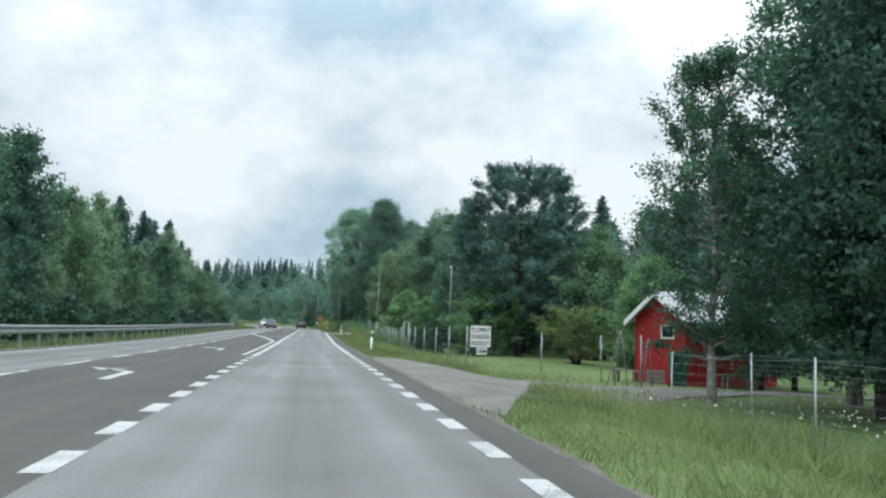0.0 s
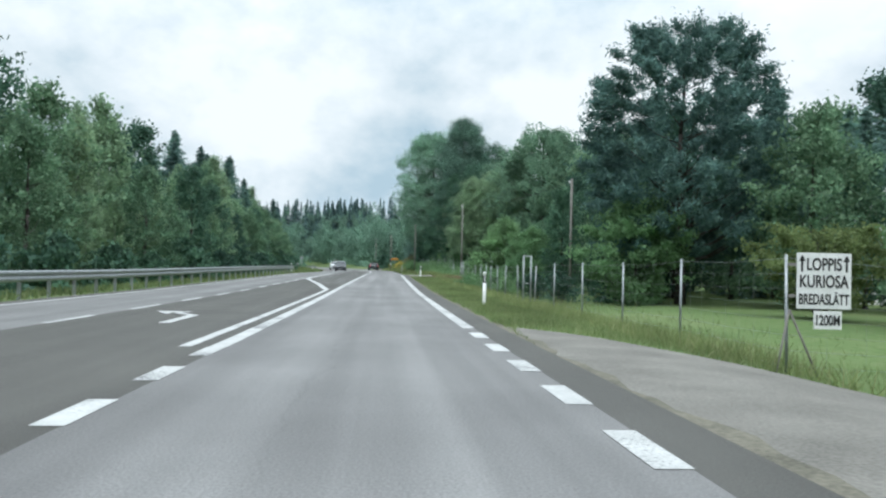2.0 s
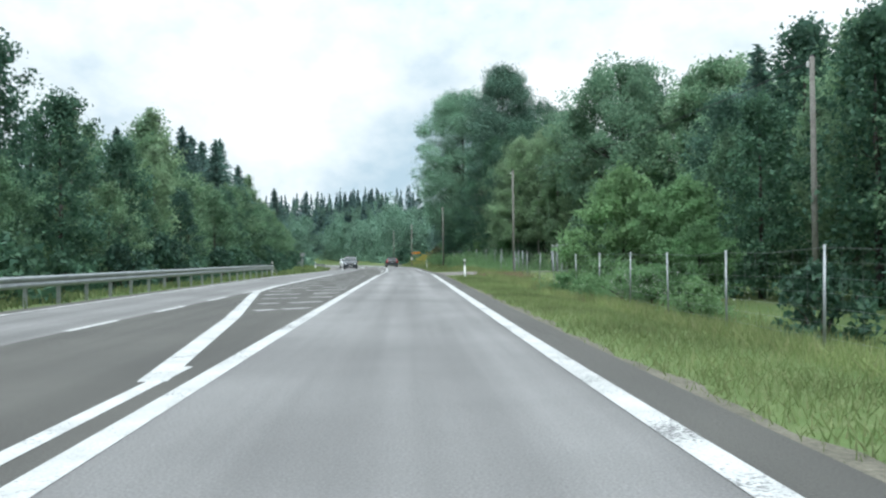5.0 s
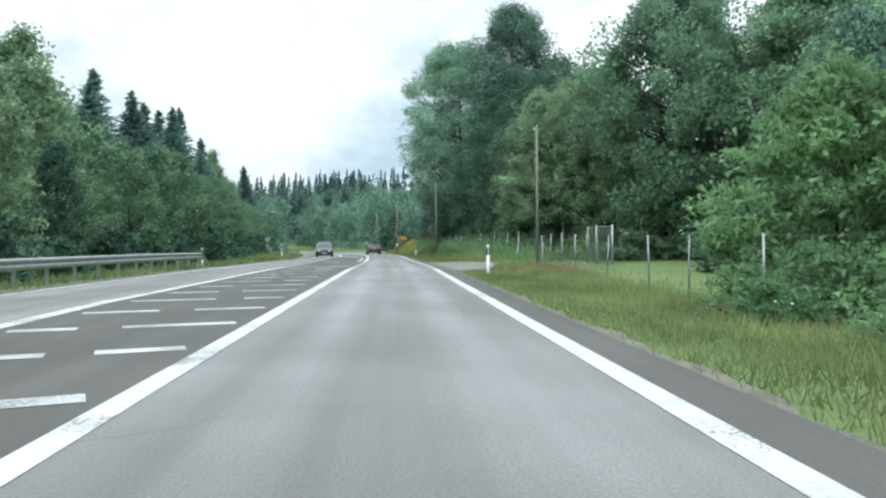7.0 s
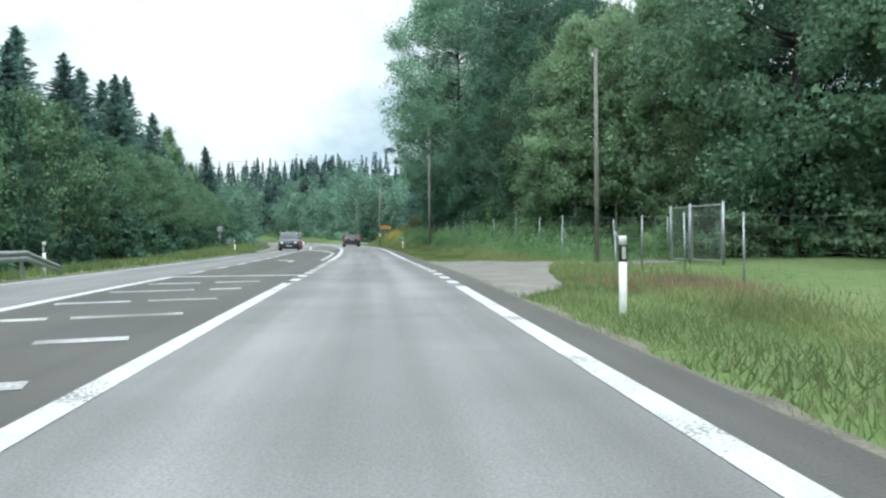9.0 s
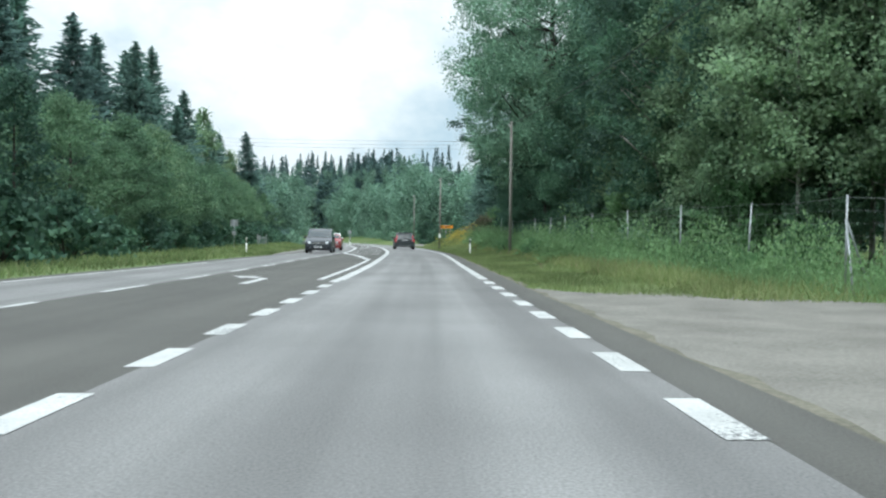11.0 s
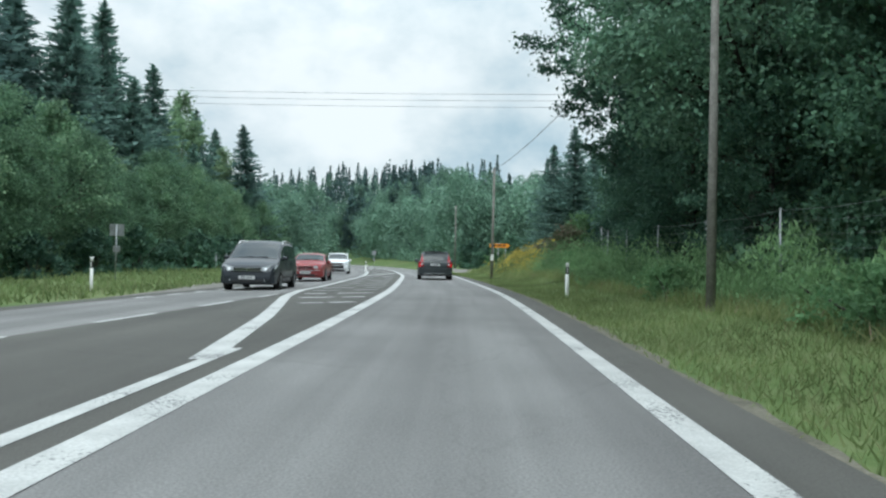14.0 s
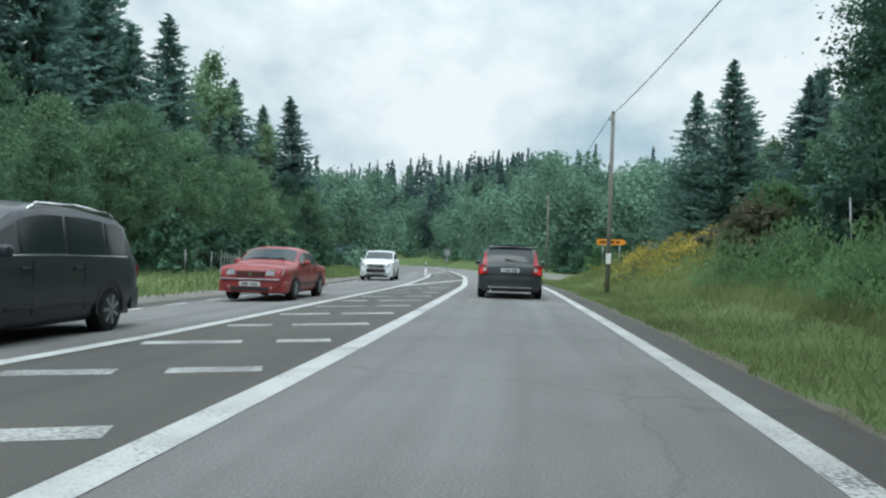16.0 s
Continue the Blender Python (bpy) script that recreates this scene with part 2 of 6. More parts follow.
M_LAMPGLASS = lamp_mat("headlamp_lit", (0.85, 0.87, 0.9), 0.5)

L_BROAD = leaf_mat("broad_leaves", (0.070, 0.142, 0.083), (0.137, 0.247, 0.132), (0.229, 0.373, 0.191), 0.4)
L_DEEP = leaf_mat("deep_leaves", (0.040, 0.092, 0.068), (0.075, 0.155, 0.100), (0.128, 0.232, 0.135), 0.3)
# lighter green: the light on sunlit treetops is put into the colour
L_CROWN = leaf_mat("crown_leaves", (0.11, 0.205, 0.15), (0.185, 0.325, 0.22), (0.27, 0.425, 0.275), 0.1)
# crown_leaves about a quarter darker: shade painted into the leaf colour
L_CROWN_SHADED = leaf_mat("shaded_crown_leaves", (0.08, 0.158, 0.115), (0.14, 0.25, 0.172), (0.212, 0.345, 0.22), 0.1)
L_FRESH = leaf_mat("fresh_leaves", (0.105, 0.215, 0.092), (0.175, 0.33, 0.135), (0.25, 0.43, 0.195), 0.5)
L_NEEDLE = leaf_mat("needles", (0.092, 0.162, 0.145), (0.16, 0.265, 0.22), (0.225, 0.355, 0.28), 0.4)
# far spruces: distance haze is put into the colour, paler and bluer
L_SPRUCE_HAZED = leaf_mat("hazed_far_needles", (0.062, 0.112, 0.108), (0.095, 0.165, 0.15), (0.13, 0.215, 0.185), 0.25, 0.2)
L_PINE = leaf_mat("pine_needles", (0.056, 0.118, 0.112), (0.102, 0.19, 0.16), (0.165, 0.275, 0.20), 0.25)
L_GRASS = leaf_mat("grass_blades", (0.125, 0.190, 0.064), (0.21, 0.275, 0.104), (0.35, 0.355, 0.185), 0.4, 0.35, 1.0)
L_DRY = leaf_mat("dry_stems", (0.15, 0.10, 0.06), (0.23, 0.16, 0.10), (0.32, 0.25, 0.16), 0.3)
L_OAK = leaf_mat("oak_leaves", (0.125, 0.235, 0.145), (0.205, 0.345, 0.20), (0.295, 0.44, 0.255), 0.4)
L_BIRCH = leaf_mat("birch_leaves", (0.145, 0.245, 0.14), (0.225, 0.36, 0.19), (0.31, 0.46, 0.24), 0.5)
L_LIME = leaf_mat("lawn_bush_leaves", (0.10, 0.15, 0.05), (0.16, 0.225, 0.075), (0.22, 0.29, 0.10), 0.5)
L_YELLOW = leaf_mat("yellow_flowers", (0.46, 0.40, 0.05), (0.58, 0.52, 0.08), (0.68, 0.62, 0.14), 0.3, 0.55, 1.0)
L_WHITE = leaf_mat("white_flowers", (0.5, 0.5, 0.4), (0.65, 0.65, 0.55), (0.8, 0.8, 0.72), 0.3)
# far broadleaves: the green is lifted towards blue to paint in haze
L_FAR_HAZED = leaf_mat("hazed_far_leaves", (0.105, 0.185, 0.145), (0.138, 0.236, 0.172), (0.17, 0.285, 0.20), 0.25, 0.12)
L_ROSE = leaf_mat("reddish_leaves", (0.085, 0.135, 0.06), (0.14, 0.165, 0.085), (0.28, 0.19, 0.15), 0.45)


def ground_mat():
    m = bpy.data.materials.new("grass_ground")
    m.use_nodes = True
    nt = m.node_tree
    N, L = nt.nodes.new, nt.links.new
    p = nt.nodes["Principled BSDF"]
    p.inputs["Roughness"].default_value, p.inputs["Specular IOR Level"].default_value = 0.95, 0.1
    tc = N("ShaderNodeTexCoord")
    cols = []
    for s, det, stops in ((0.12, 5, ((0.36, (0.078, 0.124, 0.043)), (0.5, (0.115, 0.166, 0.061)), (0.66, (0.170, 0.193, 0.092)))),
                          (3.5, 6, ((0.33, (0.074, 0.120, 0.040)), (0.5, (0.120, 0.170, 0.064)), (0.70, (0.184, 0.202, 0.106))))):
        n, r = N("ShaderNodeTexNoise"), N("ShaderNodeValToRGB")
        n.inputs["Scale"].default_value, n.inputs["Detail"].default_value = s, det
        L(tc.outputs["Object"], n.inputs["Vector"])
        e = r.color_ramp.elements
        e[0].position, e[0].color = stops[0][0], (*stops[0][1], 1)
        e[1].position, e[1].color = stops[2][0], (*stops[2][1], 1)
        k = e.new(stops[1][0])
        k.color = (*stops[1][1], 1)
        L(n.outputs[0], r.inputs[0])
        cols.append((n, r))
    mx = N("ShaderNodeMixRGB")
    mx.inputs[0].default_value = 0.5
    L(cols[0][1].outputs[0], mx.inputs[1])
    L(cols[1][1].outputs[0], mx.inputs[2])
    L(mx.outputs[0], p.inputs["Base Color"])
    bu = N("ShaderNodeBump")
    bu.inputs["Strength"].default_value, bu.inputs["Distance"].default_value = 0.7, 0.08
    L(cols[1][0].outputs[0], bu.inputs["Height"])
    L(bu.outputs[0], p.inputs["Normal"])
    return m


M_GROUND = ground_mat()

# ---- building helpers ----
rng = np.random.default_rng(7)


class Geo:
    """Collects simple solids, then becomes one mesh."""

    def __init__(self):
        self.v, self.f = [], []

    def add(self, verts, faces):
        o = len(self.v)
        self.v += [tuple(p) for p in verts]
        self.f += [tuple(i + o for i in q) for q in faces]
        return self

    def box(self, c, size, m=None):
        sx, sy, sz = (k / 2 for k in size)
        pts = [Vector((x * sx, y * sy, z * sz)) for x in (-1, 1) for y in (-1, 1) for z in (-1, 1)]
        pts = [(m @ p if m else p) + Vector(c) for p in pts]
        return self.add(pts, [(0, 1, 3, 2), (4, 6, 7, 5), (0, 4, 5, 1), (2, 3, 7, 6), (0, 2, 6, 4), (1, 5, 7, 3)])

    def cyl(self, a, b, r0, r1=None, n=8):
        r1 = r0 if r1 is None else r1
        a, b = Vector(a), Vector(b)
        d = (b - a).normalized()
        u = d.orthogonal().normalized()
        w = d.cross(u)
        ring = [(math.cos(2 * math.pi * i / n), math.sin(2 * math.pi * i / n)) for i in range(n)]
        pts = [a + (u * c + w * s) * r0 for c, s in ring] + [b + (u * c + w * s) * r1 for c, s in ring]
        faces = [(i, (i + 1) % n, n + (i + 1) % n, n + i) for i in range(n)]
        return self.add(pts, faces + [tuple(range(n - 1, -1, -1)), tuple(range(n, 2 * n))])

    def tube(self, pts, radii, n=7):
        for i in range(len(pts) - 1):
            self.cyl(pts[i], pts[i + 1], radii[i], radii[i + 1], n)
        return self

    def loft(self, rings, caps=True):
        n = len(rings[0])
        faces = []
        for k in range(len(rings) - 1):
            faces += [(k * n + i, k * n + (i + 1) % n, (k + 1) * n + (i + 1) % n, (k + 1) * n + i) for i in range(n)]
        if caps:
            faces += [tuple(range(n - 1, -1, -1)), tuple(range((len(rings) - 1) * n, len(rings) * n))]
        return self.add([p for r in rings for p in r], faces)

    def mesh(self, name, smooth=False, bevel=0.0):
        me = bpy.data.meshes.new(name)
        me.from_pydata(self.v, [], self.f)
        if bevel or smooth:
            bm = bmesh.new()
            bm.from_mesh(me)
            bmesh.ops.remove_doubles(bm, verts=bm.verts, dist=0.0004)
            bmesh.ops.recalc_face_normals(bm, faces=bm.faces)
            if bevel:
                bmesh.ops.bevel(bm, geom=list(bm.edges), offset=bevel, segments=2, profile=0.6, affect="EDGES", clamp_overlap=True)
            for f in bm.faces:
                f.smooth = smooth
            bm.to_mesh(me)
            bm.free()
        me.update()
        return me


def part(name, geo, material, parent=None, label="", smooth=False, bevel=0.0):
    me = geo.mesh(name, smooth, bevel) if isinstance(geo, Geo) else geo
    if not me.materials:
        me.materials.append(material)
    ob = new(name, me)
    if parent is not None:
        ob.parent = parent
    if label:
        ob["label"] = label
    return ob


def thing(name, label, category, group="", kind="", at=None):
    ob = new(name)
    if at is not None:
        ob.matrix_basis = at
    return tagged(ob, label, category, group, kind)


def smooth_table(knots, values, lo, hi, width):
    y = np.arange(lo, hi, 1.0)
    z = np.interp(y, knots, values)
    k = np.hanning(width)
    k /= k.sum()
    zp = np.pad(z, width // 2, mode="reflect", reflect_type="odd")
    return y, np.convolve(zp, k, mode="valid")[: len(y)]


CY, CX = smooth_table([-60, 0, 55, 85, 105, 130, 145, 155, 165, 184, 205, 215, 237, 259, 283, 303, 317, 329, 341, 460], [0, -0.04, -0.02, 0.2, 0.36, 0.27, 0.0, -0.33, -0.98, -2.4, -5.0, -6.8, -10.8, -15.7, -21.8, -28.5, -37, -48, -66, -240], -60, 460, 17)
ZY, ZZ = smooth_table([-60, 0, 20, 35, 50, 62, 80, 100, 115, 130, 150, 165, 200, 460], [0, -0.02, -0.05, -0.12, -0.14, -0.08, 0, 0.08, 0.03, 0.02, 0.11, 0.12, 0.12, 0.3], -60, 460, 17)


def cx(y):
    return np.interp(y, CY, CX)


def rz(y):
    return np.interp(y, ZY, ZZ)


def slope(y):
    return (cx(y + 1) - cx(y - 1)) / 2


def crossfall(s, y):
    """The bend leans: its inner side lies lower."""
    return -0.03 * np.clip((y - 135) / 25, 0, 1) * np.clip(-np.asarray(s, float) - 1.7, 0, 8)


def on_road(s, y, lift=0.0):
    return (float(cx(y) + s * math.sqrt(1 + slope(y) ** 2)), float(y), float(rz(y) + crossfall(s, y) + lift))


def ramp(v, lo, hi):
    t = np.clip((v - lo) / (hi - lo), 0, 1)
    return t * t * (3 - 2 * t)


def height(x, y):
    """Height of the ground sheet."""
    x, y = np.asarray(x, float), np.asarray(y, float)
    s = x - cx(y)
    road = rz(y)
    right = np.interp(y, [-50, 0, 20, 60, 85, 100, 115, 130, 150, 165, 178, 190, 203, 212, 228, 245, 300], [-0.5, -0.45, -0.5, -0.65, -0.45, -0.15, 0.05, 0.25, 0.4, 0.7, 1.6, 2.5, 1.9, 0.15, 0.2, 0.8, 2.0])
    left = np.interp(y, [-50, 0, 60, 110, 150, 220, 300], [-0.7, -0.6, -0.5, -0.2, 0.1, 0.3, 1.5])
    far_r = 4.0 * ramp(s, 25, 110) + 7.0 * ramp(y, 265, 345)
    far_l = 4.0 * ramp(-s, 25, 110) + 7.0 * ramp(y, 265, 345)
    bumps = 0.05 * np.sin(x * 1.3 + y * 0.4) * np.sin(y * 0.9 - x * 0.3) + 0.08 * np.sin(x * 0.31 + 1) * np.sin(y * 0.23)
    zr = road - 0.09 + (right - road + 0.06) * ramp(s, 3.2 + 1.4 * ramp(y, 165, 182) * (1 - ramp(y, 205, 216)), 7.5 + 3.2 * ramp(y, 165, 182) * (1 - ramp(y, 205, 216))) + far_r * ramp(s, 9, 30) + bumps * ramp(s, 3.0, 6)
    zl = road + crossfall(s, y) - 0.09 + (left - road - crossfall(s, y) + 0.06) * ramp(-s, 9.8, 14) + far_l * ramp(-s, 14, 40) + bumps * ramp(-s, 9.8, 13)
    return np.where(s > -3, zr, zl)


def ground_at(x, y):
    return float(height(x, y))


def sheet(name, xs, ys, material):
    X, Y = np.meshgrid(xs, ys)
    Z = height(X, Y)
    n, m = len(xs), len(ys)
    v = np.stack([X.ravel(), Y.ravel(), Z.ravel()], 1)
    i = np.arange((m - 1) * n).reshape(m - 1, n)[:, :-1].ravel()
    f = np.stack([i, i + 1, i + n + 1, i + n], 1)
    me = bpy.data.meshes.new(name)
    me.from_pydata(v.tolist(), [], f.tolist())
    me.polygons.foreach_set("use_smooth", [True] * len(me.polygons))
    me.materials.append(material)
    return new(name, me)


xs = np.concatenate([[-2500, -1200, -600, -300, -180, -120], np.arange(-90, -16, 4.0), np.arange(-16, 16, 0.8), np.arange(16, 90, 4.0), [120, 180, 300, 600, 1200, 2500]])
ys = np.concatenate([[-2500, -1000, -400, -150, -80, -50], np.arange(-40, 300, 1.6), np.arange(300, 460, 8.0), [500, 600, 800, 1200, 2500]])
ground = tagged(sheet("ground", xs, ys, M_GROUND), "rough green roadside grass with dry patches", "ground", kind="structure")

# ---- road ----


def strip(name, s0, s1, y0, y1, lift, material, parent=None, step=2.0, label=""):
    """A ribbon that follows the road between two side offsets."""
    n = max(2, int(round((y1 - y0) / step)) + 1)
    v, uv = [], []
    for y in np.linspace(y0, y1, n):
        for s in (s0, s1):
            k = s(y) if callable(s) else s
            v.append(on_road(k, y, lift))
            uv.append((k, y))
    f = [(2 * i, 2 * i + 1, 2 * i + 3, 2 * i + 2) for i in range(n - 1)]
    me = bpy.data.meshes.new(name)
    me.from_pydata(v, [], f)
    lay = me.uv_layers.new(name="UVMap")
    for lp in me.loops:
        lay.data[lp.index].uv = uv[lp.vertex_index]
    me.materials.append(material)
    ob = new(name, me)
    if parent is not None:
        ob.parent = parent
    if label:
        ob["label"] = label
    return ob


def edge_r(y):
    return np.interp(y, [-60, 60, 85, 105, 130, 155, 460], [1.78, 1.8, 1.85, 1.88, 1.75, 1.85, 1.85])


def pave_r(y):
    return edge_r(y) + 0.62


def mid_l(y):
    return np.interp(y, [-60, 140, 160, 215, 235, 460], [-5.35, -5.2, -4.55, -4.1, -1.9, -1.8])


def opp_l(y):
    return np.interp(y, [-60, 120, 140, 160, 460], [-8.5, -8.4, -8.0, -7.75, -7.4])


def pave_l(y):
    return np.interp(y, [-60, 120, 140, 160, 215, 460], [-9.1, -8.9, -8.6, -8.7, -8.3, -7.9])


Y0, Y1 = -50, 342
road = thing("road", "grey worn two-lane asphalt road with a dark turning lane", "road", kind="structure")
strip("lane", -1.7, lambda y: edge_r(y) + 0.1, Y0, Y1, 0.0, M_LANE, road, label="pale worn asphalt driving lane")
strip("median", lambda y: mid_l(y), -1.7, Y0, Y1, 0.0, M_DARK, road, label="dark asphalt turning lane and painted island")
strip("opposite_lane", lambda y: opp_l(y), lambda y: mid_l(y), Y0, Y1, 0.0, M_LANE, road, label="pale worn asphalt opposite lane")
strip("shoulder", lambda y: edge_r(y) + 0.1, pave_r, Y0, Y1, 0.0, M_DARK, road, label="narrow dark asphalt shoulder")
strip("opposite_shoulder", pave_l, opp_l, Y0, Y1, 0.0, M_DARK, road, label="dark asphalt shoulder")
strip("gravel_edge", lambda y: pave_r(y), lambda y: pave_r(y) + 0.2 + 0.06 * math.sin(1.9 * y) + 0.05 * math.sin(4.7 * y + 1) + 0.04 * math.sin(0.63 * y), Y0, Y1, -0.03, M_EDGE, road, 0.5, "dusty strip of loose gravel and soil")
strip("lay_by", lambda y: np.interp(y, [150, 164, 198, 212], [-8.7, -10.5, -10.4, -8.3]), pave_l, 150, 212, -0.01, M_GRAVEL, road, label="beige gravel lay-by")

# painted lines
PL = 0.005


def line(name, s, y0, y1, w, label=""):
    a = (lambda y: s(y) - w / 2) if callable(s) else s - w / 2
    b = (lambda y: s(y) + w / 2) if callable(s) else s + w / 2
    return strip(name, a, b, y0, y1, PL, M_LINE, road, 2.0, label)


def bar(p, q, w, name="stripe"):
    """A straight painted bar between two (s, y) places."""
    a, b = Vector(on_road(*p, PL)), Vector(on_road(*q, PL))
    d = (b - a).normalized()
    n = Vector((-d.y, d.x, 0)) * w / 2
    me = bpy.data.meshes.new(name)
    me.from_pydata([a - n, b - n, b + n, a + n], [], [(0, 1, 2, 3)])
    me.materials.append(M_LINE)
    ob = new(name, me)
    ob.parent = road
    return ob


for a, b in ((-50, 4), (33, 98), (121, 212), (232, 340)):
    line("edge_line", edge_r, a, b, 0.22, "solid white edge line")
for y in np.arange(5, 33, 2.0):
    line("edge_dash", edge_r, y, y + 1.0, 0.22)
for y in np.arange(99, 120, 2.0):
    line("edge_dash", edge_r, y, y + 1.0, 0.22)
# left line of the lane: dashes beside the turning lane, then doubled, then one solid line
for y in np.arange(6, 30, 2.0):
    line("lane_dash", -1.78, y, y + 1.0, 0.22)
line("lane_line", -1.76, 29, 100, 0.22, "solid white lane line")
line("lane_line", -2.17, 29, 55, 0.16, "solid white lane line")
for y in np.arange(101, 120, 2.0):
    line("lane_dash", -1.72, y, y + 1.0, 0.22)
line("lane_line", -1.68, 120, 236, 0.26, "solid white lane line")
line("lane_line", -2.15, 120, 139, 0.16, "solid white lane line")
line("lane_line", -1.8, 236, 340, 0.18, "solid white centre line")
# turning lane border
for y in list(np.arange(10, 74, 4.5)) + list(np.arange(106, 156, 4.5)):
    line("border_dash", lambda v: mid_l(v), y, y + 2.2, 0.14)
line("island_line", lambda y: np.interp(y, [54, 62, 74, 80], [-2.2, -3.2, -5.0, -5.3]), 54, 80, 0.28, "white island border curving over")
line("island_line", mid_l, 79, 104, 0.24, "white island border")
bar((-5.2, 104), (-1.75, 104), 0.35)
line("island_line", lambda y: np.interp(y, [138, 144, 152, 157], [-2.2, -3.0, -4.3, -4.7]), 138, 157, 0.28, "white island border curving over")
line("island_line", mid_l, 156, 235, 0.24, "white island border")
def hatch(y, lim):
    """One stroke of the island's hatching, worn through in the middle."""
    a, b2 = lim + 0.35, -2.0
    k = 0.40 + 0.12 * math.sin(y * 3.1)
    tilt = 0.75
    for u, v in ((0.0, k), (k + 0.14 + 0.05 * math.sin(y * 5.0), 0.9 + 0.08 * math.sin(y * 2.3))):
        stroke = bar((a + (b2 - a) * u, y + tilt * u), (a + (b2 - a) * v, y + tilt * v), 0.34)
        stroke.data.materials[0] = M_FAINT


for y in np.arange(64, 102, 2.6):
    lim = float(np.interp(y, [62, 74, 80], [-3.2, -5.0, -5.2]))
    hatch(y, lim)
for y in np.arange(148, 226, 2.7):
    lim = float(np.interp(y, [146, 152, 157], [-3.2, -4.3, -4.6])) if y < 157 else float(mid_l(y))
    hatch(y, lim)
bar((-4.5, 182.2), (-1.75, 195.0), 0.3)
# left border of the opposite lane
for y in np.arange(150, 236, 2.4):
    line("edge_dash", lambda v: opp_l(v) + 0.1, y, y + 1.2, 0.18)
line("edge_line", lambda v: opp_l(v) + 0.1, -50, 132, 0.14, "solid white edge line")


def arrow(y, s, way):
    g = Geo()
    x, _, z = on_road(s, y, PL)
    k = 1 if way > 0 else -1
    g.add([(x - 0.1, y, z), (x + 0.1, y, z), (x + 0.1, y + 2.2, z), (x - 0.1, y + 2.2, z)], [(0, 1, 2, 3)])
    g.add([(x - 0.1, y + 2.2, z), (x + 0.1, y + 2.2, z), (x - 0.5 * k, y + 3.0, z), (x - 0.7 * k, y + 2.8, z)], [(0, 1, 2, 3)])
    g.add([(x - 0.25 * k, y + 3.3, z), (x - 1.05 * k, y + 3.35, z), (x - 0.6 * k, y + 2.4, z)], [(0, 1, 2)])
    return part("arrow", g, M_LINE, road, "white turning arrow")


for y in (15, 33, 118):
    arrow(y, -3.5, 1)

# side tracks
def patch(name, outline, material, lift, label, parent=None):
    """A track surface that lies over the ground."""
    bm = bmesh.new()
    vs = [bm.verts.new((x, y, 0)) for x, y in outline]
    bm.faces.new(vs)
    bmesh.ops.triangulate(bm, faces=bm.faces)
    for _ in range(4):
        long_e = [e for e in bm.edges if e.calc_length() > 1.2]
        bmesh.ops.subdivide_edges(bm, edges=long_e, cuts=1)
        bmesh.ops.triangulate(bm, faces=bm.faces)
    for v in bm.verts:
        v.co.z = ground_at(v.co.x, v.co.y) + lift
    rim = bmesh.ops.extrude_edge_only(bm, edges=[e for e in bm.edges if e.is_boundary])
    for v in (g for g in rim["geom"] if isinstance(g, bmesh.types.BMVert)):
        v.co.z -= 0.12
    me = bpy.data.meshes.new(name)
    bm.to_mesh(me)
    bm.free()
    me.materials.append(material)
    ob = new(name, me)
    return tagged(ob, label, "track", kind="structure")


def rounded(outline):
    """The same outline with its corners cut twice."""
    for _ in range(2):
        outline = [(p[0] + (q[0] - p[0]) * u, p[1] + (q[1] - p[1]) * u) for p, q in zip(outline, outline[1:] + outline[:1]) for u in (0.25, 0.75)]
    return outline


SHED_DRIVE = rounded([(2.4, 9.8), (3.6, 13.5), (4.6, 16.5), (5.6, 19.6), (7.0, 21.7), (9, 22.4), (12, 22.8), (24, 22.4), (40, 21.5), (40, 23), (24, 23.8), (12, 24.3), (8.7, 24.6), (7.4, 26), (6.3, 28.6), (4.8, 31.0), (3.6, 33), (2.4, 35)])
FIELD_DRIVE = rounded([(2.4, 95), (3.9, 97.2), (4.7, 99.5), (5.3, 103), (6.0, 107), (7.2, 110.6), (9, 111.9), (12.8, 112.4), (13, 114.3), (9, 114.6), (6, 114.5), (4.2, 116), (2.4, 120)])
patch("gravel_drive", SHED_DRIVE, M_GRAVEL, 0.03, "pale gravel drive to the red shed")
patch("field_drive", FIELD_DRIVE, M_GRAVEL, 0.03, "grey gravel field entrance")
patch("side_road", [(-1.0, 208), (2.2, 211), (8, 213.5), (40, 219), (40, 224), (8, 222), (1.0, 225), (-2.2, 232)], M_GRAVEL, 0.03, "pale gravel side road")

# ---- trees ----


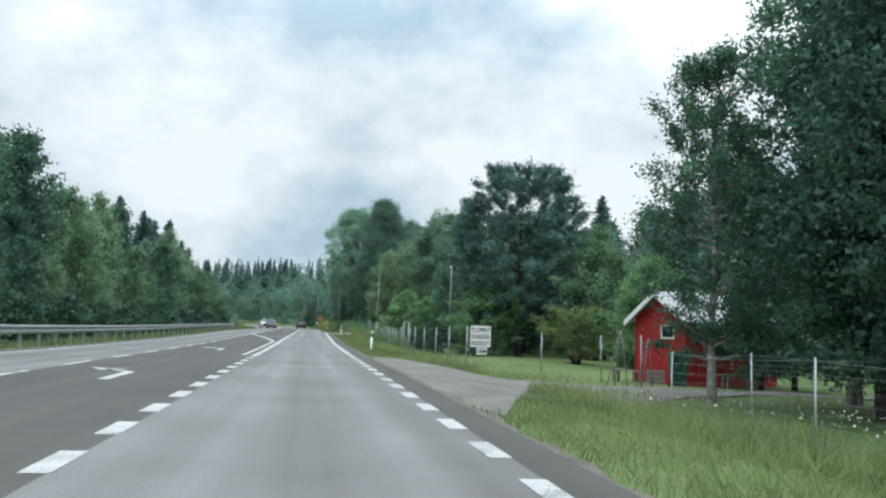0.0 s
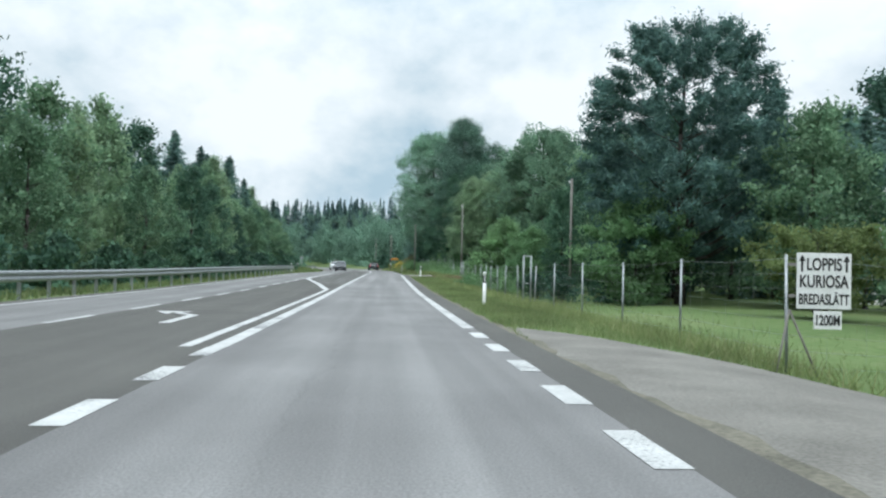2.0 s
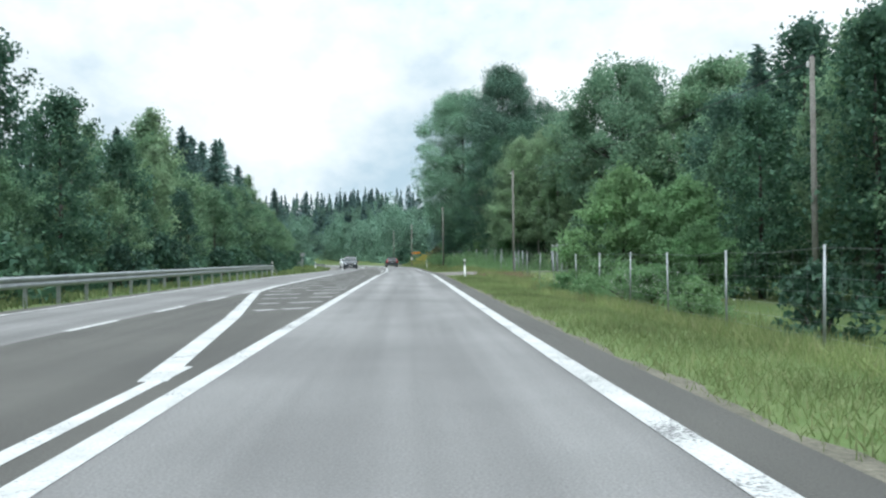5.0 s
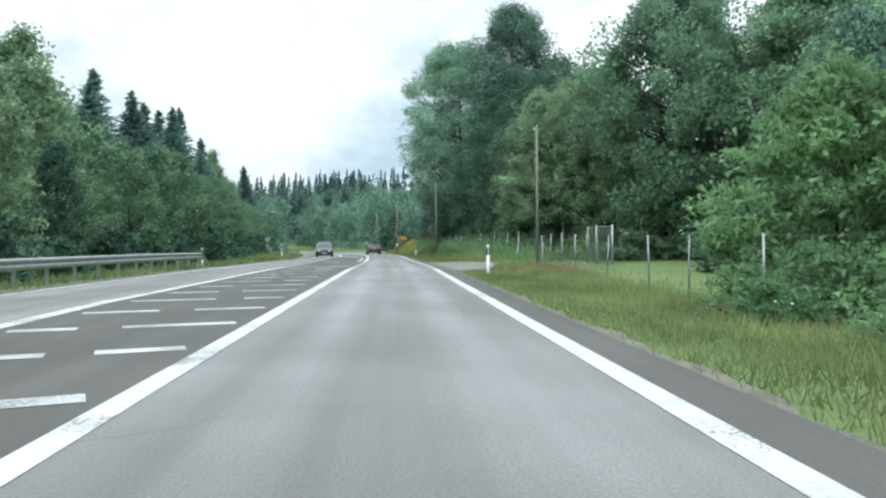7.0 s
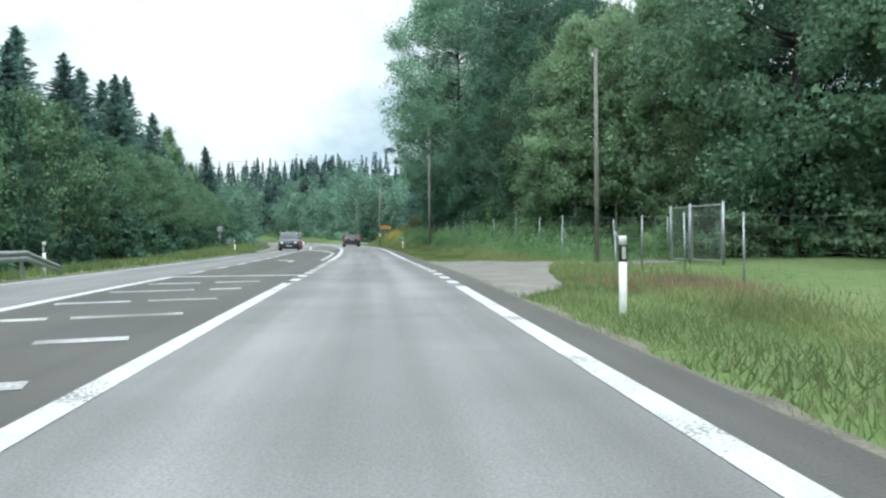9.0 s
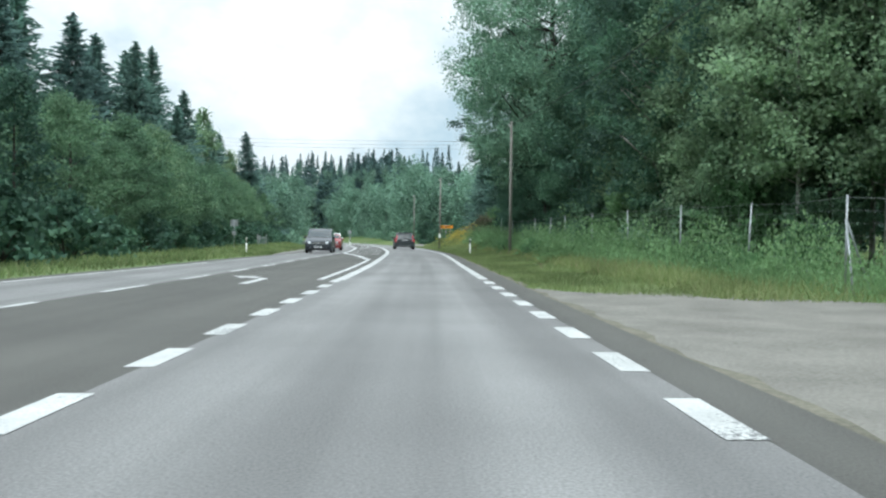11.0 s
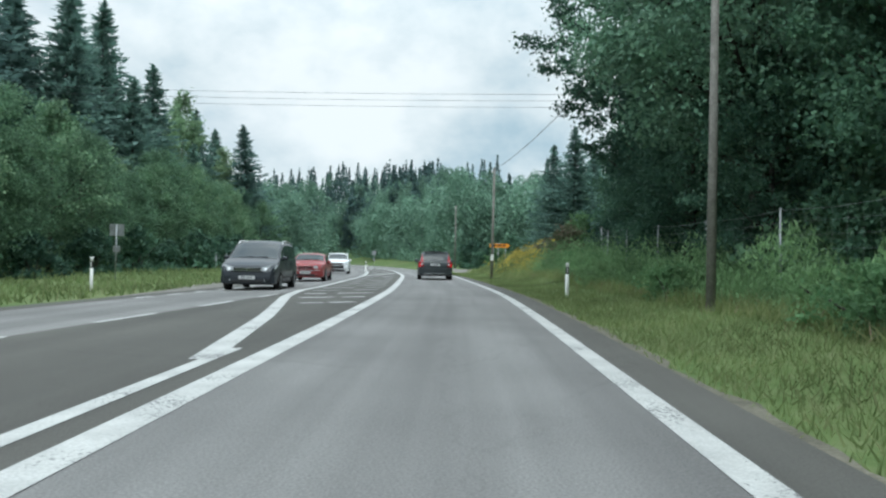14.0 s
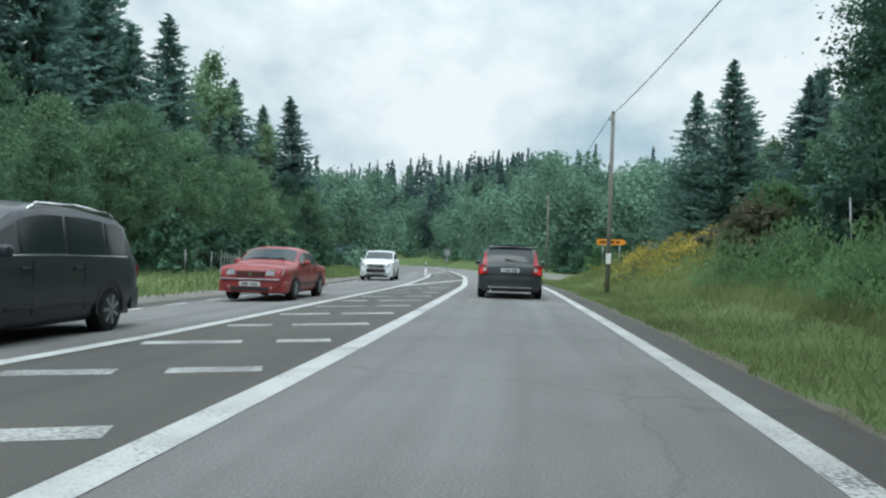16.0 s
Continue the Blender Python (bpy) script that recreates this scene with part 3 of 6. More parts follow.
def leaf_mesh(name, centres, size, material, stretch=1.6, flat=0.0, jitter=0.35, dirs=None, rhomb=False):
    """Many small pointed blades, one for each leaf or spray."""
    c = np.asarray(centres, float)
    n = len(c)
    u = rng.normal(size=(n, 3)) if dirs is None else np.asarray(dirs, float) + rng.normal(size=(n, 3)) * 0.25
    u /= np.linalg.norm(u, axis=1, keepdims=True) + 1e-9
    w = rng.normal(size=(n, 3))
    w[:, 2] *= 1 - flat
    w -= u * np.sum(u * w, 1, keepdims=True)
    w /= np.linalg.norm(w, axis=1, keepdims=True) + 1e-9
    s = size * (1 + jitter * rng.normal(size=(n, 1))).clip(0.45, 1.5)
    nn = np.cross(u, w)
    a, b = u * s * stretch * 0.55, w * s * 0.62
    if rhomb:
        bend = np.cross(u, w) * s * 0.15
        v = np.stack([c + a, c + b * 0.8 - bend, c - a, c - b * 0.8 - bend], 1).reshape(-1, 3)
        me = bpy.data.meshes.new(name)
        me.from_pydata(v.tolist(), [], (np.arange(n)[:, None] * 4 + np.arange(4)).tolist())
        me.materials.append(material)
        return me
    v = np.stack([c + a, c - a * 0.7 + b, c - a * 0.7 - b], 1).reshape(-1, 3)
    me = bpy.data.meshes.new(name)
    me.vertices.add(3 * n)
    me.vertices.foreach_set("co", v.ravel())
    me.loops.add(3 * n)
    me.loops.foreach_set("vertex_index", np.arange(3 * n))
    me.polygons.add(n)
    me.polygons.foreach_set("loop_start", np.arange(n) * 3)
    me.update()
    me.validate()
    me.materials.append(material)
    return me


def clumped(n_clumps, per, h, crown_lo, radius, clump_r, profile, squash=0.75, uneven=1.0, fuzz=1.0):
    """Leaf places in clumps spread through an uneven crown; also the clump middles."""
    mids = []
    ph = rng.uniform(0, 6.28, 4)
    while len(mids) < n_clumps:
        t = rng.uniform(0, 1)
        ang = rng.uniform(0, 2 * math.pi)
        r = radius * profile(t) * (1 + uneven * (0.25 * math.sin(2 * ang + ph[0] + 5 * t) + 0.18 * math.sin(5 * ang + ph[1] - 9 * t)))
        q = math.sqrt(rng.uniform(0.12, 1.0))
        mids.append((r * q * math.cos(ang), r * q * math.sin(ang), crown_lo + (h - crown_lo) * t - clump_r * 0.4))
    mids = np.array(mids)
    pts = []
    for m in mids:
        k = int(per * rng.uniform(0.6, 1.3))
        d = rng.normal(size=(k, 3))
        d /= np.linalg.norm(d, axis=1, keepdims=True)
        spread = np.abs(rng.normal(0.5, 0.32, size=(k, 1))).clip(0, 1.12) if fuzz == 1 else np.cbrt(rng.uniform(0.08, 1, (k, 1)))
        rr = clump_r * rng.uniform(0.6, 1.35) * spread
        lean = Vector((m[0], m[1], 0.25 * abs(m[2] - crown_lo))).normalized()
        along = rng.normal(size=(k, 1)) * clump_r * 0.38 * fuzz
        pts.append(m + d * rr * np.array([1, 1, squash]) + along * np.array(lean))
    return np.concatenate(pts), mids


def round_crown(t):
    return max(0.12, math.sin(math.pi * min(1, t * 0.92 + 0.1)) ** 0.7)


def tall_crown(t):
    return max(0.10, (1 - t) ** 0.42 * min(1, 0.45 + t * 1.6))


def dome_crown(t):
    return max(0.15, math.cos(1.45 * (t - 0.38) / 0.62) ** 0.62) if t > 0.38 else 0.42 + 0.58 * (t / 0.38) ** 0.8


def pine_crown(t):
    return max(0.2, (0.55 + 0.6 * math.sin(math.pi * (0.15 + 0.8 * t))) * (1 if t < 0.85 else 0.88))


def trunk_geo(h, r, mids, limbs, crown_lo, lean=0.02):
    g = Geo()
    pts, rad = [], []
    wob = rng.normal(size=(8, 2)) * lean * h * 0.4
    for i in range(7):
        t = i / 6
        pts.append((wob[i, 0] * t, wob[i, 1] * t, h * 0.92 * t - (0.25 if i == 0 else 0)))
        rad.append(r * (1.25 if i == 0 else (1 - 0.88 * t)))
    g.tube(pts, rad, 8)
    pick = rng.permutation(len(mids))[:limbs]
    for k in pick:
        m = mids[k]
        z0 = max(crown_lo * 0.8, m[2] - 0.45 * math.hypot(m[0], m[1]) - 0.3)
        t = min(z0 / (h * 0.92), 0.95)
        a = Vector((np.interp(t, np.linspace(0, 1, 7), [p[0] for p in pts]), np.interp(t, np.linspace(0, 1, 7), [p[1] for p in pts]), z0))
        b = a + (Vector(m) - a) * 0.72
        mid = (a + b) / 2 + Vector((0, 0, -0.08 * (b - a).length))
        rr = r * (1 - 0.85 * t) * 0.45
        g.tube([a, mid, b], [rr, rr * 0.6, rr * 0.2], 5)
    return g


def broad_tree(name, label, h, radius, lo, leaf, clumps, per, clump_r, profile, lm, bark, trunk_r, limbs=26, stretch=1.5, rhomb=False, uneven=1.0, fuzz=1.0):
    t = thing(name, label, "tree")
    pts, mids = clumped(clumps, per, h, lo, radius, clump_r, profile, 0.75, uneven, fuzz)
    part("trunk", trunk_geo(h, trunk_r, mids, limbs, lo), bark, t, smooth=True)
    part("crown", leaf_mesh("crown", pts, leaf, lm, stretch, 0.0, 0.35, None, rhomb), lm, t)
    return t


def spruce_tree(name, label, h, base_r, leaf, step, arms, sprays, lm, lo=0.08):
    t = thing(name, label, "tree")
    part("trunk", Geo().tube([(0, 0, -0.2), (0, 0, h * 0.5), (0, 0, h * 0.98)], [h * 0.016, h * 0.009, 0.02], 7), M_BARK, t, smooth=True)
    c, d = [], []
    z = h * lo
    while z < h * 0.985:
        k = 1 - z / h
        ln = base_r * k ** 0.88 * rng.uniform(0.75, 1.15) + 0.06
        n = max(4, int(arms * (0.4 + 0.7 * k)))
        a0 = rng.uniform(0, 6.28)
        for i in range(n):
            a = a0 + 6.283 * i / n + rng.normal() * 0.2
            l2 = ln * rng.uniform(0.55, 1.25)
            zz = z + rng.normal() * 0.16
            tilt = rng.uniform(-0.55, -0.25)
            m = max(2, int(sprays * (0.2 + 0.8 * k)))
            for q in np.linspace(0.15, 1.0, m):
                r = l2 * q
                droop = tilt * r + 0.30 * r * r / max(l2, 0.2)
                side = rng.normal() * 0.16 * l2 * (1.05 - q)
                c.append((r * math.cos(a) - side * math.sin(a), r * math.sin(a) + side * math.cos(a), zz + droop + rng.normal() * 0.06))
                d.append((math.cos(a), math.sin(a), -0.3 + 0.5 * q))
        z += step * (0.7 + 0.5 * k)
    part("crown", leaf_mesh("crown", c, leaf, lm, 2.4, 0.6, 0.3, d), lm, t)
    return t


def shrub(name, label, h, radius, leaf, clumps, per, lm, category="shrub"):
    t = thing(name, label, category)
    pts, mids = clumped(clumps, per, h, 0.15, radius, radius * 0.30, lambda q: max(0.25, math.sin(math.pi * min(1, 0.28 + 0.68 * q)) ** 0.6), 0.85)
    g = Geo()
    for k in range(min(9, len(mids))):
        m = mids[k]
        g.tube([(m[0] * 0.08, m[1] * 0.08, -0.15), (m[0] * 0.5, m[1] * 0.5, m[2] * 0.6), tuple(m)], [0.05, 0.03, 0.012], 5)
    part("branching_stem", g, M_BARK, t, smooth=True)
    part("crown", leaf_mesh("crown", pts, leaf, lm, 1.6), lm, t)
    return t


def place(proto, x, y, turn=0.0, scale=1.0, label="", sink=0.05, z=None):
    """A copy of a plant, standing on the ground."""
    ob = copy_thing(proto, pose(x, y, (ground_at(x, y) if z is None else z) - sink, 0, 0, turn))
    ob.matrix_basis = pose(x, y, (ground_at(x, y) if z is None else z) - sink, 0, 0, turn) @ Matrix.Scale(scale, 4)
    if label:
        ob["label"] = label
    return ob


# prototypes, kept as real trees of the place
HERO = [
    broad_tree("broadleaf_tree", "leafy roadside tree with small dense leaves", 12.5, 4.0, 1.6, 0.09, 190, 210, 0.9, round_crown, L_DEEP, M_BARK, 0.2, 60, 1.6),
    broad_tree("broadleaf_tree", "tall dark roadside tree with small leaves", 14.5, 3.8, 1.2, 0.09, 190, 210, 0.9, tall_crown, L_DEEP, M_BARK, 0.2, 60, 1.6),
]
NEAR = [
    broad_tree("broadleaf_tree", "tall leafy deciduous tree with dark trunk", 13, 4.2, 2.0, 0.09, 175, 190, 0.95, round_crown, L_BROAD, M_BARK, 0.22, 40, 1.6),
    broad_tree("broadleaf_tree", "dense dark green deciduous tree", 14, 3.7, 1.6, 0.085, 190, 220, 0.95, tall_crown, L_CROWN, M_BARK, 0.22, 40, 1.7),
    broad_tree("birch_tree", "slender birch with pale bark and loose crown", 13, 2.7, 1.8, 0.12, 150, 110, 0.75, tall_crown, L_BIRCH, M_BIRCH, 0.11, 40),
    broad_tree("aspen_tree", "airy aspen with grey trunk and gaps in its crown", 15, 4.0, 2.3, 0.078, 200, 230, 0.62, tall_crown, L_DEEP, M_BIRCH, 0.18, 90, 1.5),
]
OAK = broad_tree("oak_tree", "broad old oak with a rounded billowing crown", 18.6, 7.0, 2.2, 0.145, 260, 260, 1.3, dome_crown, L_OAK, M_BARK, 0.42, 60, 1.4, False, 0.6, 0.2)
FOREST = broad_tree("forest_tree", "tall shaded forest tree with a bare lower trunk", 19, 4.6, 3.4, 0.105, 200, 175, 1.05, dome_crown, L_DEEP, M_BARK, 0.24, 50, 1.6, False, 1.0, 0.4)
MID = [
    broad_tree("broadleaf_tree", "leafy deciduous tree at the forest edge", 12, 3.9, 0.8, 0.145, 130, 105, 0.95, round_crown, L_BROAD, M_BARK, 0.2, 16),
    broad_tree("broadleaf_tree", "dark leafy tree in dense forest edge", 13, 3.4, 0.8, 0.145, 130, 105, 0.9, tall_crown, L_DEEP, M_BARK, 0.2, 16),
    broad_tree("birch_tree", "slim birch at the forest edge", 12, 2.5, 1.0, 0.135, 120, 100, 0.75, tall_crown, L_BIRCH, M_BIRCH, 0.11, 16),
]
BACK = [
    broad_tree("broadleaf_tree", "leafy tree standing deep in the woods", 12, 3.9, 0.8, 0.3, 90, 30, 1.0, round_crown, L_BROAD, M_BARK, 0.2, 8),
    broad_tree("broadleaf_tree", "dark leafy tree standing deep in the woods", 13, 3.4, 0.8, 0.3, 90, 30, 0.95, tall_crown, L_DEEP, M_BARK, 0.2, 8),
]
for i, ob in enumerate(BACK):
    ob.matrix_basis = pose(-33.0 - 6 * i, 6.0 + 3 * i, ground_at(-33.0 - 6 * i, 6.0 + 3 * i) - 0.05) @ Matrix.Scale(0.75, 4)
EDGE = broad_tree("broadleaf_tree", "young leafy tree along the lay-by", 12, 4.0, 0.7, 0.115, 150, 150, 0.95, dome_crown, L_BROAD, M_BARK, 0.2, 20, 1.5, False, 0.8, 0.3)
EDGE.matrix_basis = pose(-20.5, 172.0, ground_at(-20.5, 172.0) - 0.05) @ Matrix.Scale(0.62, 4)
SPRUCE = [
    spruce_tree("spruce_tree", "tall dark narrow spruce", 20, 6.4, 0.19, 0.42, 26, 33, L_NEEDLE),
    spruce_tree("spruce_tree", "dark spruce with drooping boughs", 17, 6.2, 0.19, 0.42, 25, 33, L_NEEDLE),
]
PINE = broad_tree("pine_tree", "large old pine with broad blue-green crown", 15.9, 5.2, 3.0, 0.058, 440, 260, 0.66, pine_crown, L_PINE, M_BARK, 0.28, 70, 5.5, False, 0.28)
def lawn_bush(x, y):
    """A bush that opens upwards from a narrow foot."""
    t = thing("lawn_bush", "pale green vase-shaped bush standing on the lawn", "shrub")
    pts, mids = clumped(95, 110, 3.5, 0.7, 2.05, 0.5, lambda q: 0.22 + 0.85 * math.sin(math.pi * (0.08 + 0.62 * q)) ** 0.9, 0.7, 0.6)
    g = Geo()
    for m in mids[:14]:
        g.tube([(m[0] * 0.06, m[1] * 0.06, -0.15), (m[0] * 0.45, m[1] * 0.45, m[2] * 0.55), tuple(m)], [0.05, 0.03, 0.012], 5)
    part("branching_stem", g, M_BARK, t, smooth=True)
    part("crown", leaf_mesh("crown", pts, 0.085, L_LIME, 1.7), L_LIME, t)
    t.matrix_basis = pose(x, y, ground_at(x, y) - 0.03)


lawn_bush(16.2, 46.5)
SHRUBS = [
    shrub("shrub", "rounded leafy shrub beside the fence", 3.2, 1.7, 0.1, 70, 115, L_FRESH),
    shrub("shrub", "dense dark green shrub", 3.0, 1.8, 0.105, 70, 110, L_BROAD),
    shrub("weed_clump", "low tangle of roadside weeds", 1.1, 1.0, 0.055, 40, 85, L_FRESH, "weeds"),
    shrub("shrub", "low dark bush at the forest edge", 3.0, 1.9, 0.17, 50, 46, L_DEEP),
    shrub("shrub", "bush with reddish brown seed heads", 2.6, 1.6, 0.12, 60, 90, L_ROSE),
]
SLIM = broad_tree("slim_birch", "slim young birch with a bare pale stem", 12.5, 2.4, 3.2, 0.085, 150, 190, 0.7, tall_crown, L_BIRCH, M_BIRCH, 0.075, 30, 1.5)
YOUNG = broad_tree("maple_tree", "young yellow-green tree growing behind the fence", 9.0, 2.2, 1.0, 0.055, 170, 270, 0.55, tall_crown, L_BROAD, M_BARK, 0.09, 40, 1.6, True)
YOUNG.matrix_basis = pose(11.6, 128.3, ground_at(11.6, 128.3) - 0.05)
for x, y, k in ((11.2, 132.4, 1.15), (12.6, 124.6, 0.95), (10.9, 136.6, 1.05)):
    place(YOUNG, x, y, x * 67 + y * 29, k)
SLIM.matrix_basis = pose(11.6, 124.5, ground_at(11.6, 124.5) - 0.05)
FRESH = broad_tree("rowan_tree", "young bright green tree behind the fence", 5.4, 2.3, 0.5, 0.075, 125, 180, 0.55, round_crown, L_FRESH, M_BARK, 0.08, 24, 2.4)

OVERHANG = broad_tree("oak_tree", "large roadside oak spreading over the verge", 23.0, 6.6, 4.2, 0.085, 380, 540, 1.25, dome_crown, L_CROWN, M_BARK, 0.36, 90, 1.5, True, 0.35, 0.45)
OVERHANG.matrix_basis = pose(8.3, 151.8, ground_at(8.3, 151.8) - 0.05, 0, 0, 20)
WILLOW = broad_tree("willow_tree", "airy willow with gaps in its crown, hanging over the verge", 17.0, 5.0, 4.6, 0.085, 300, 200, 0.62, dome_crown, L_DEEP, M_BARK, 0.24, 110, 1.9, False, 0.6)
WILLOW.matrix_basis = pose(8.3, 163.8, ground_at(8.3, 163.8) - 0.05, 0, -4, 75)
TALL = broad_tree("broadleaf_tree", "very tall dense tree rising behind the fence", 23.0, 5.6, 3.0, 0.09, 330, 430, 1.2, tall_crown, L_CROWN_SHADED, M_BARK, 0.34, 80, 1.6, True, 0.7, 0.45)
TALL.matrix_basis = pose(11.9, 137.2, ground_at(11.9, 137.2) - 0.05, 0, 0, 130)
OAK.matrix_basis = pose(20.0, 117.0, ground_at(20.0, 117.0) - 0.05, 0, 0, 10)
place(OAK, 27.5, 111.5, 140, 0.95)
FOREST.matrix_basis = pose(12.9, 129.0, ground_at(12.9, 129.0) - 0.05) @ Matrix.Scale(0.8, 4)
for x, y, k in ((14.0, 134.0, 0.85), (12.6, 143.2, 0.95), (13.8, 148.0, 1.0), (17.0, 139.5, 0.85), (17.5, 146.0, 1.1), (19.5, 131.5, 0.85), (15.5, 155.0, 1.1), (12.2, 158.5, 0.85), (18.5, 160.5, 1.0), (14.0, 167.0, 0.85), (22.5, 152.0, 1.1), (14.5, 174.5, 0.8), (24.5, 124.0, 0.95), (29.5, 121.0, 1.0), (34.5, 113.0, 0.9), (31.0, 104.0, 0.85)):
    place(FOREST, x, y, x * 43 + y * 19, k)
for i, (x, y, k) in enumerate(((12.3, 13.2, 0.95), (9.2, 145.6, 0.72))):
    HERO[i].matrix_basis = pose(x, y, ground_at(x, y) - 0.05, 0, 0, 33 + 50 * i) @ Matrix.Scale(k, 4)
for x, y, i, k in ((15.5, 14.0, 1, 1.0), (11.6, 171.5, 0, 0.95), (10.3, 174.0, 1, 0.85), (12.2, 177.0, 1, 0.95), (9.6, 169.0, 1, 0.6), (10.6, 166.5, 1, 0.85), (10.9, 140.8, 0, 0.95), (7.9, 157.0, 0, 0.6), (7.9, 150.0, 0, 0.5), (8.3, 166.0, 0, 0.62), (8.2, 161.0, 0, 0.5), (12.4, 15.6, 1, 0.8), (14.2, 17.2, 0, 0.85), (15.4, 25.3, 1, 0.48), (17.0, 25.8, 0, 0.5)):
    place(HERO[i], x, y, x * 37 + y * 11, k)
place(NEAR[3], 14.4, 19.2, 205, 1.05)
for i, (x, y, k) in enumerate(((27.5, 33, 0.75), (29.5, 38.0, 0.7), (11.0, 155.5, 0.9), (9.9, 18.4, 0.6))):
    NEAR[i].matrix_basis = pose(x, y, ground_at(x, y) - 0.05, 0, 0, 40 * i) @ Matrix.Scale(k, 4)
for i, (x, y, k) in enumerate(((-16.5, 22, 0.8), (-17.5, 44, 0.85), (-17.5, 66, 0.8))):
    MID[i].matrix_basis = pose(x, y, ground_at(x, y) - 0.05, 0, 0, 70 * i) @ Matrix.Scale(k, 4)
for i, (x, y, k) in enumerate(((-34.4, 196.8, 1.22), (-38.7, 189.5, 1.5))):
    SPRUCE[i].matrix_basis = pose(x, y, ground_at(x, y) - 0.1, 0, 0, 20 * i) @ Matrix.Scale(k, 4)
PINE.matrix_basis = pose(16.3, 60.8, ground_at(16.3, 60.8) - 0.05, 0, 0, 0) @ Matrix.Scale(0.95, 4)
for i, (x, y, k) in enumerate(((28.0, 46.5, 1.2), (24.0, 84.0, 1.3), (7.6, 66.5, 1.0), (-12.9, 6, 0.8), (6.0, 175.5, 0.85))):
    SHRUBS[i].matrix_basis = pose(x, y, ground_at(x, y) - 0.03, 0, 0, 30 * i) @ Matrix.Scale(k, 4)
FRESH.matrix_basis = pose(9.8, 80.8, ground_at(9.8, 80.8) - 0.05)

# right-hand forest
for x, y, i, k in ((15.4, 72.5, 2, 0.72), (27.5, 99, 0, 0.95), (24.5, 104, 1, 0.95), (15.0, 121.5, 2, 1.05), (18.5, 127.5, 0, 1.15),
                   (10.6, 134.0, 3, 0.95), (12.6, 151.5, 0, 1.2), (10.6, 175, 1, 0.7)):
    place(NEAR[i], x, y, x * 37 + y * 11, k)
# round the lawn
for x, y, i, k in ((20, 16, 0, 1), (24.5, 43, 0, 0.6), (29, 45, 1, 0.62), (27, 52, 0, 0.62), (25, 58, 1, 0.62), (15.5, 66.5, 0, 0.6), (20, 72, 1, 1),
                   (41, 72, 0, 1.25), (12.8, 74, 1, 0.55), (15.5, 75, 2, 0.62), (26, 76, 0, 0.9), (34, 76, 0, 1.2), (38.5, 77, 1, 1.3), (21, 78, 0, 1),
                   (43, 78, 0, 1.5), (30, 78, 1, 1.05), (13.8, 78.5, 0, 0.55), (18.5, 67.5, 1, 0.7), (21.5, 66.0, 0, 0.7), (14.6, 70.0, 1, 0.7), (20.7, 55.5, 0, 0.82), (22.5, 58.5, 0, 0.76)):
    place(MID[i], x, y, x * 53 + y * 7, k)
# along the overgrown fence
for x, y, i, k in ((48, 80, 1, 1.6), (28, 82, 1, 1), (23, 82, 2, 1.1), (17, 87, 1, 0.75), (25, 94, 1, 1.2), (26, 111, 0, 1.45), (25, 128, 1, 1.5),
                   (20, 150, 0, 1.4), (13.2, 158, 1, 1.35), (17, 160, 1, 1.35), (15, 170, 0, 1), (18, 178, 1, 0.9), (18, 187.5, 1, 0.75), (13.2, 188.5, 0, 0.55),
                   (14.5, 193.5, 2, 0.7), (11.8, 197, 0, 0.55), (9.6, 203, 0, 0.5)):
    place(MID[i], x, y, x * 53 + y * 7, k)
for x, y, k in ((18.3, 40.2, 1.15), (19.4, 43.8, 0.9), (26.0, 52.8, 1.15), (28.6, 53.6, 1.2), (13.3, 59.1, 1.1), (11.4, 77.2, 0.85), (12.4, 84.5, 0.85), (9.6, 71.5, 0.5)):
    place(FRESH, x, y, y * 31, k)
# along the meadow fence
for x, y, i, k in ((28.5, 50, 1, 1.3), (24.6, 50.5, 1, 1.25), (26.8, 52.5, 0, 1.35), (9.3, 59, 3, 0.55), (13, 61.5, 3, 0.75), (8.7, 62.5, 3, 0.5), (7.6, 71.5, 2, 1.2),
                   (6.6, 73.5, 2, 0.9), (8.3, 75.5, 2, 1.1), (6.4, 77.5, 2, 0.9), (8.6, 78.5, 2, 1.4), (8.9, 81.5, 2, 1), (9.5, 84.8, 2, 1), (23.5, 92, 1, 1.4),
                   (16.5, 97.5, 1, 1.2), (21.5, 97.5, 1, 1.3), (19, 99.2, 0, 1.3), (12.8, 119, 0, 0.5), (10.9, 122.5, 0, 0.45), (10.8, 126.5, 0, 0.9)):
    place(SHRUBS[i], x, y, x * 91 + y * 17, k)
# along the overgrown fence
for x, y, i, k in ((10.2, 130.2, 1, 0.9), (9.2, 132, 1, 0.6), (6.2, 134, 2, 0.8), (11.4, 134, 0, 1.1), (9, 134.5, 0, 0.9), (9.6, 136.5, 0, 0.55), (9.4, 138.8, 1, 1),
                   (9.4, 141, 1, 0.6), (6, 141, 2, 0.9), (8.9, 143.2, 0, 0.95), (9.2, 145, 0, 0.55), (9.2, 147.5, 1, 1), (5.6, 150.5, 2, 0.9), (9.8, 151, 1, 0.7),
                   (10.2, 152.5, 0, 0.9), (10.6, 155.5, 1, 0.95), (9.6, 157.5, 0, 0.6), (5.4, 159, 2, 0.8), (10.2, 160.5, 0, 1), (9.4, 163.5, 1, 0.7)):
    place(SHRUBS[i], x, y, x * 91 + y * 17, k)
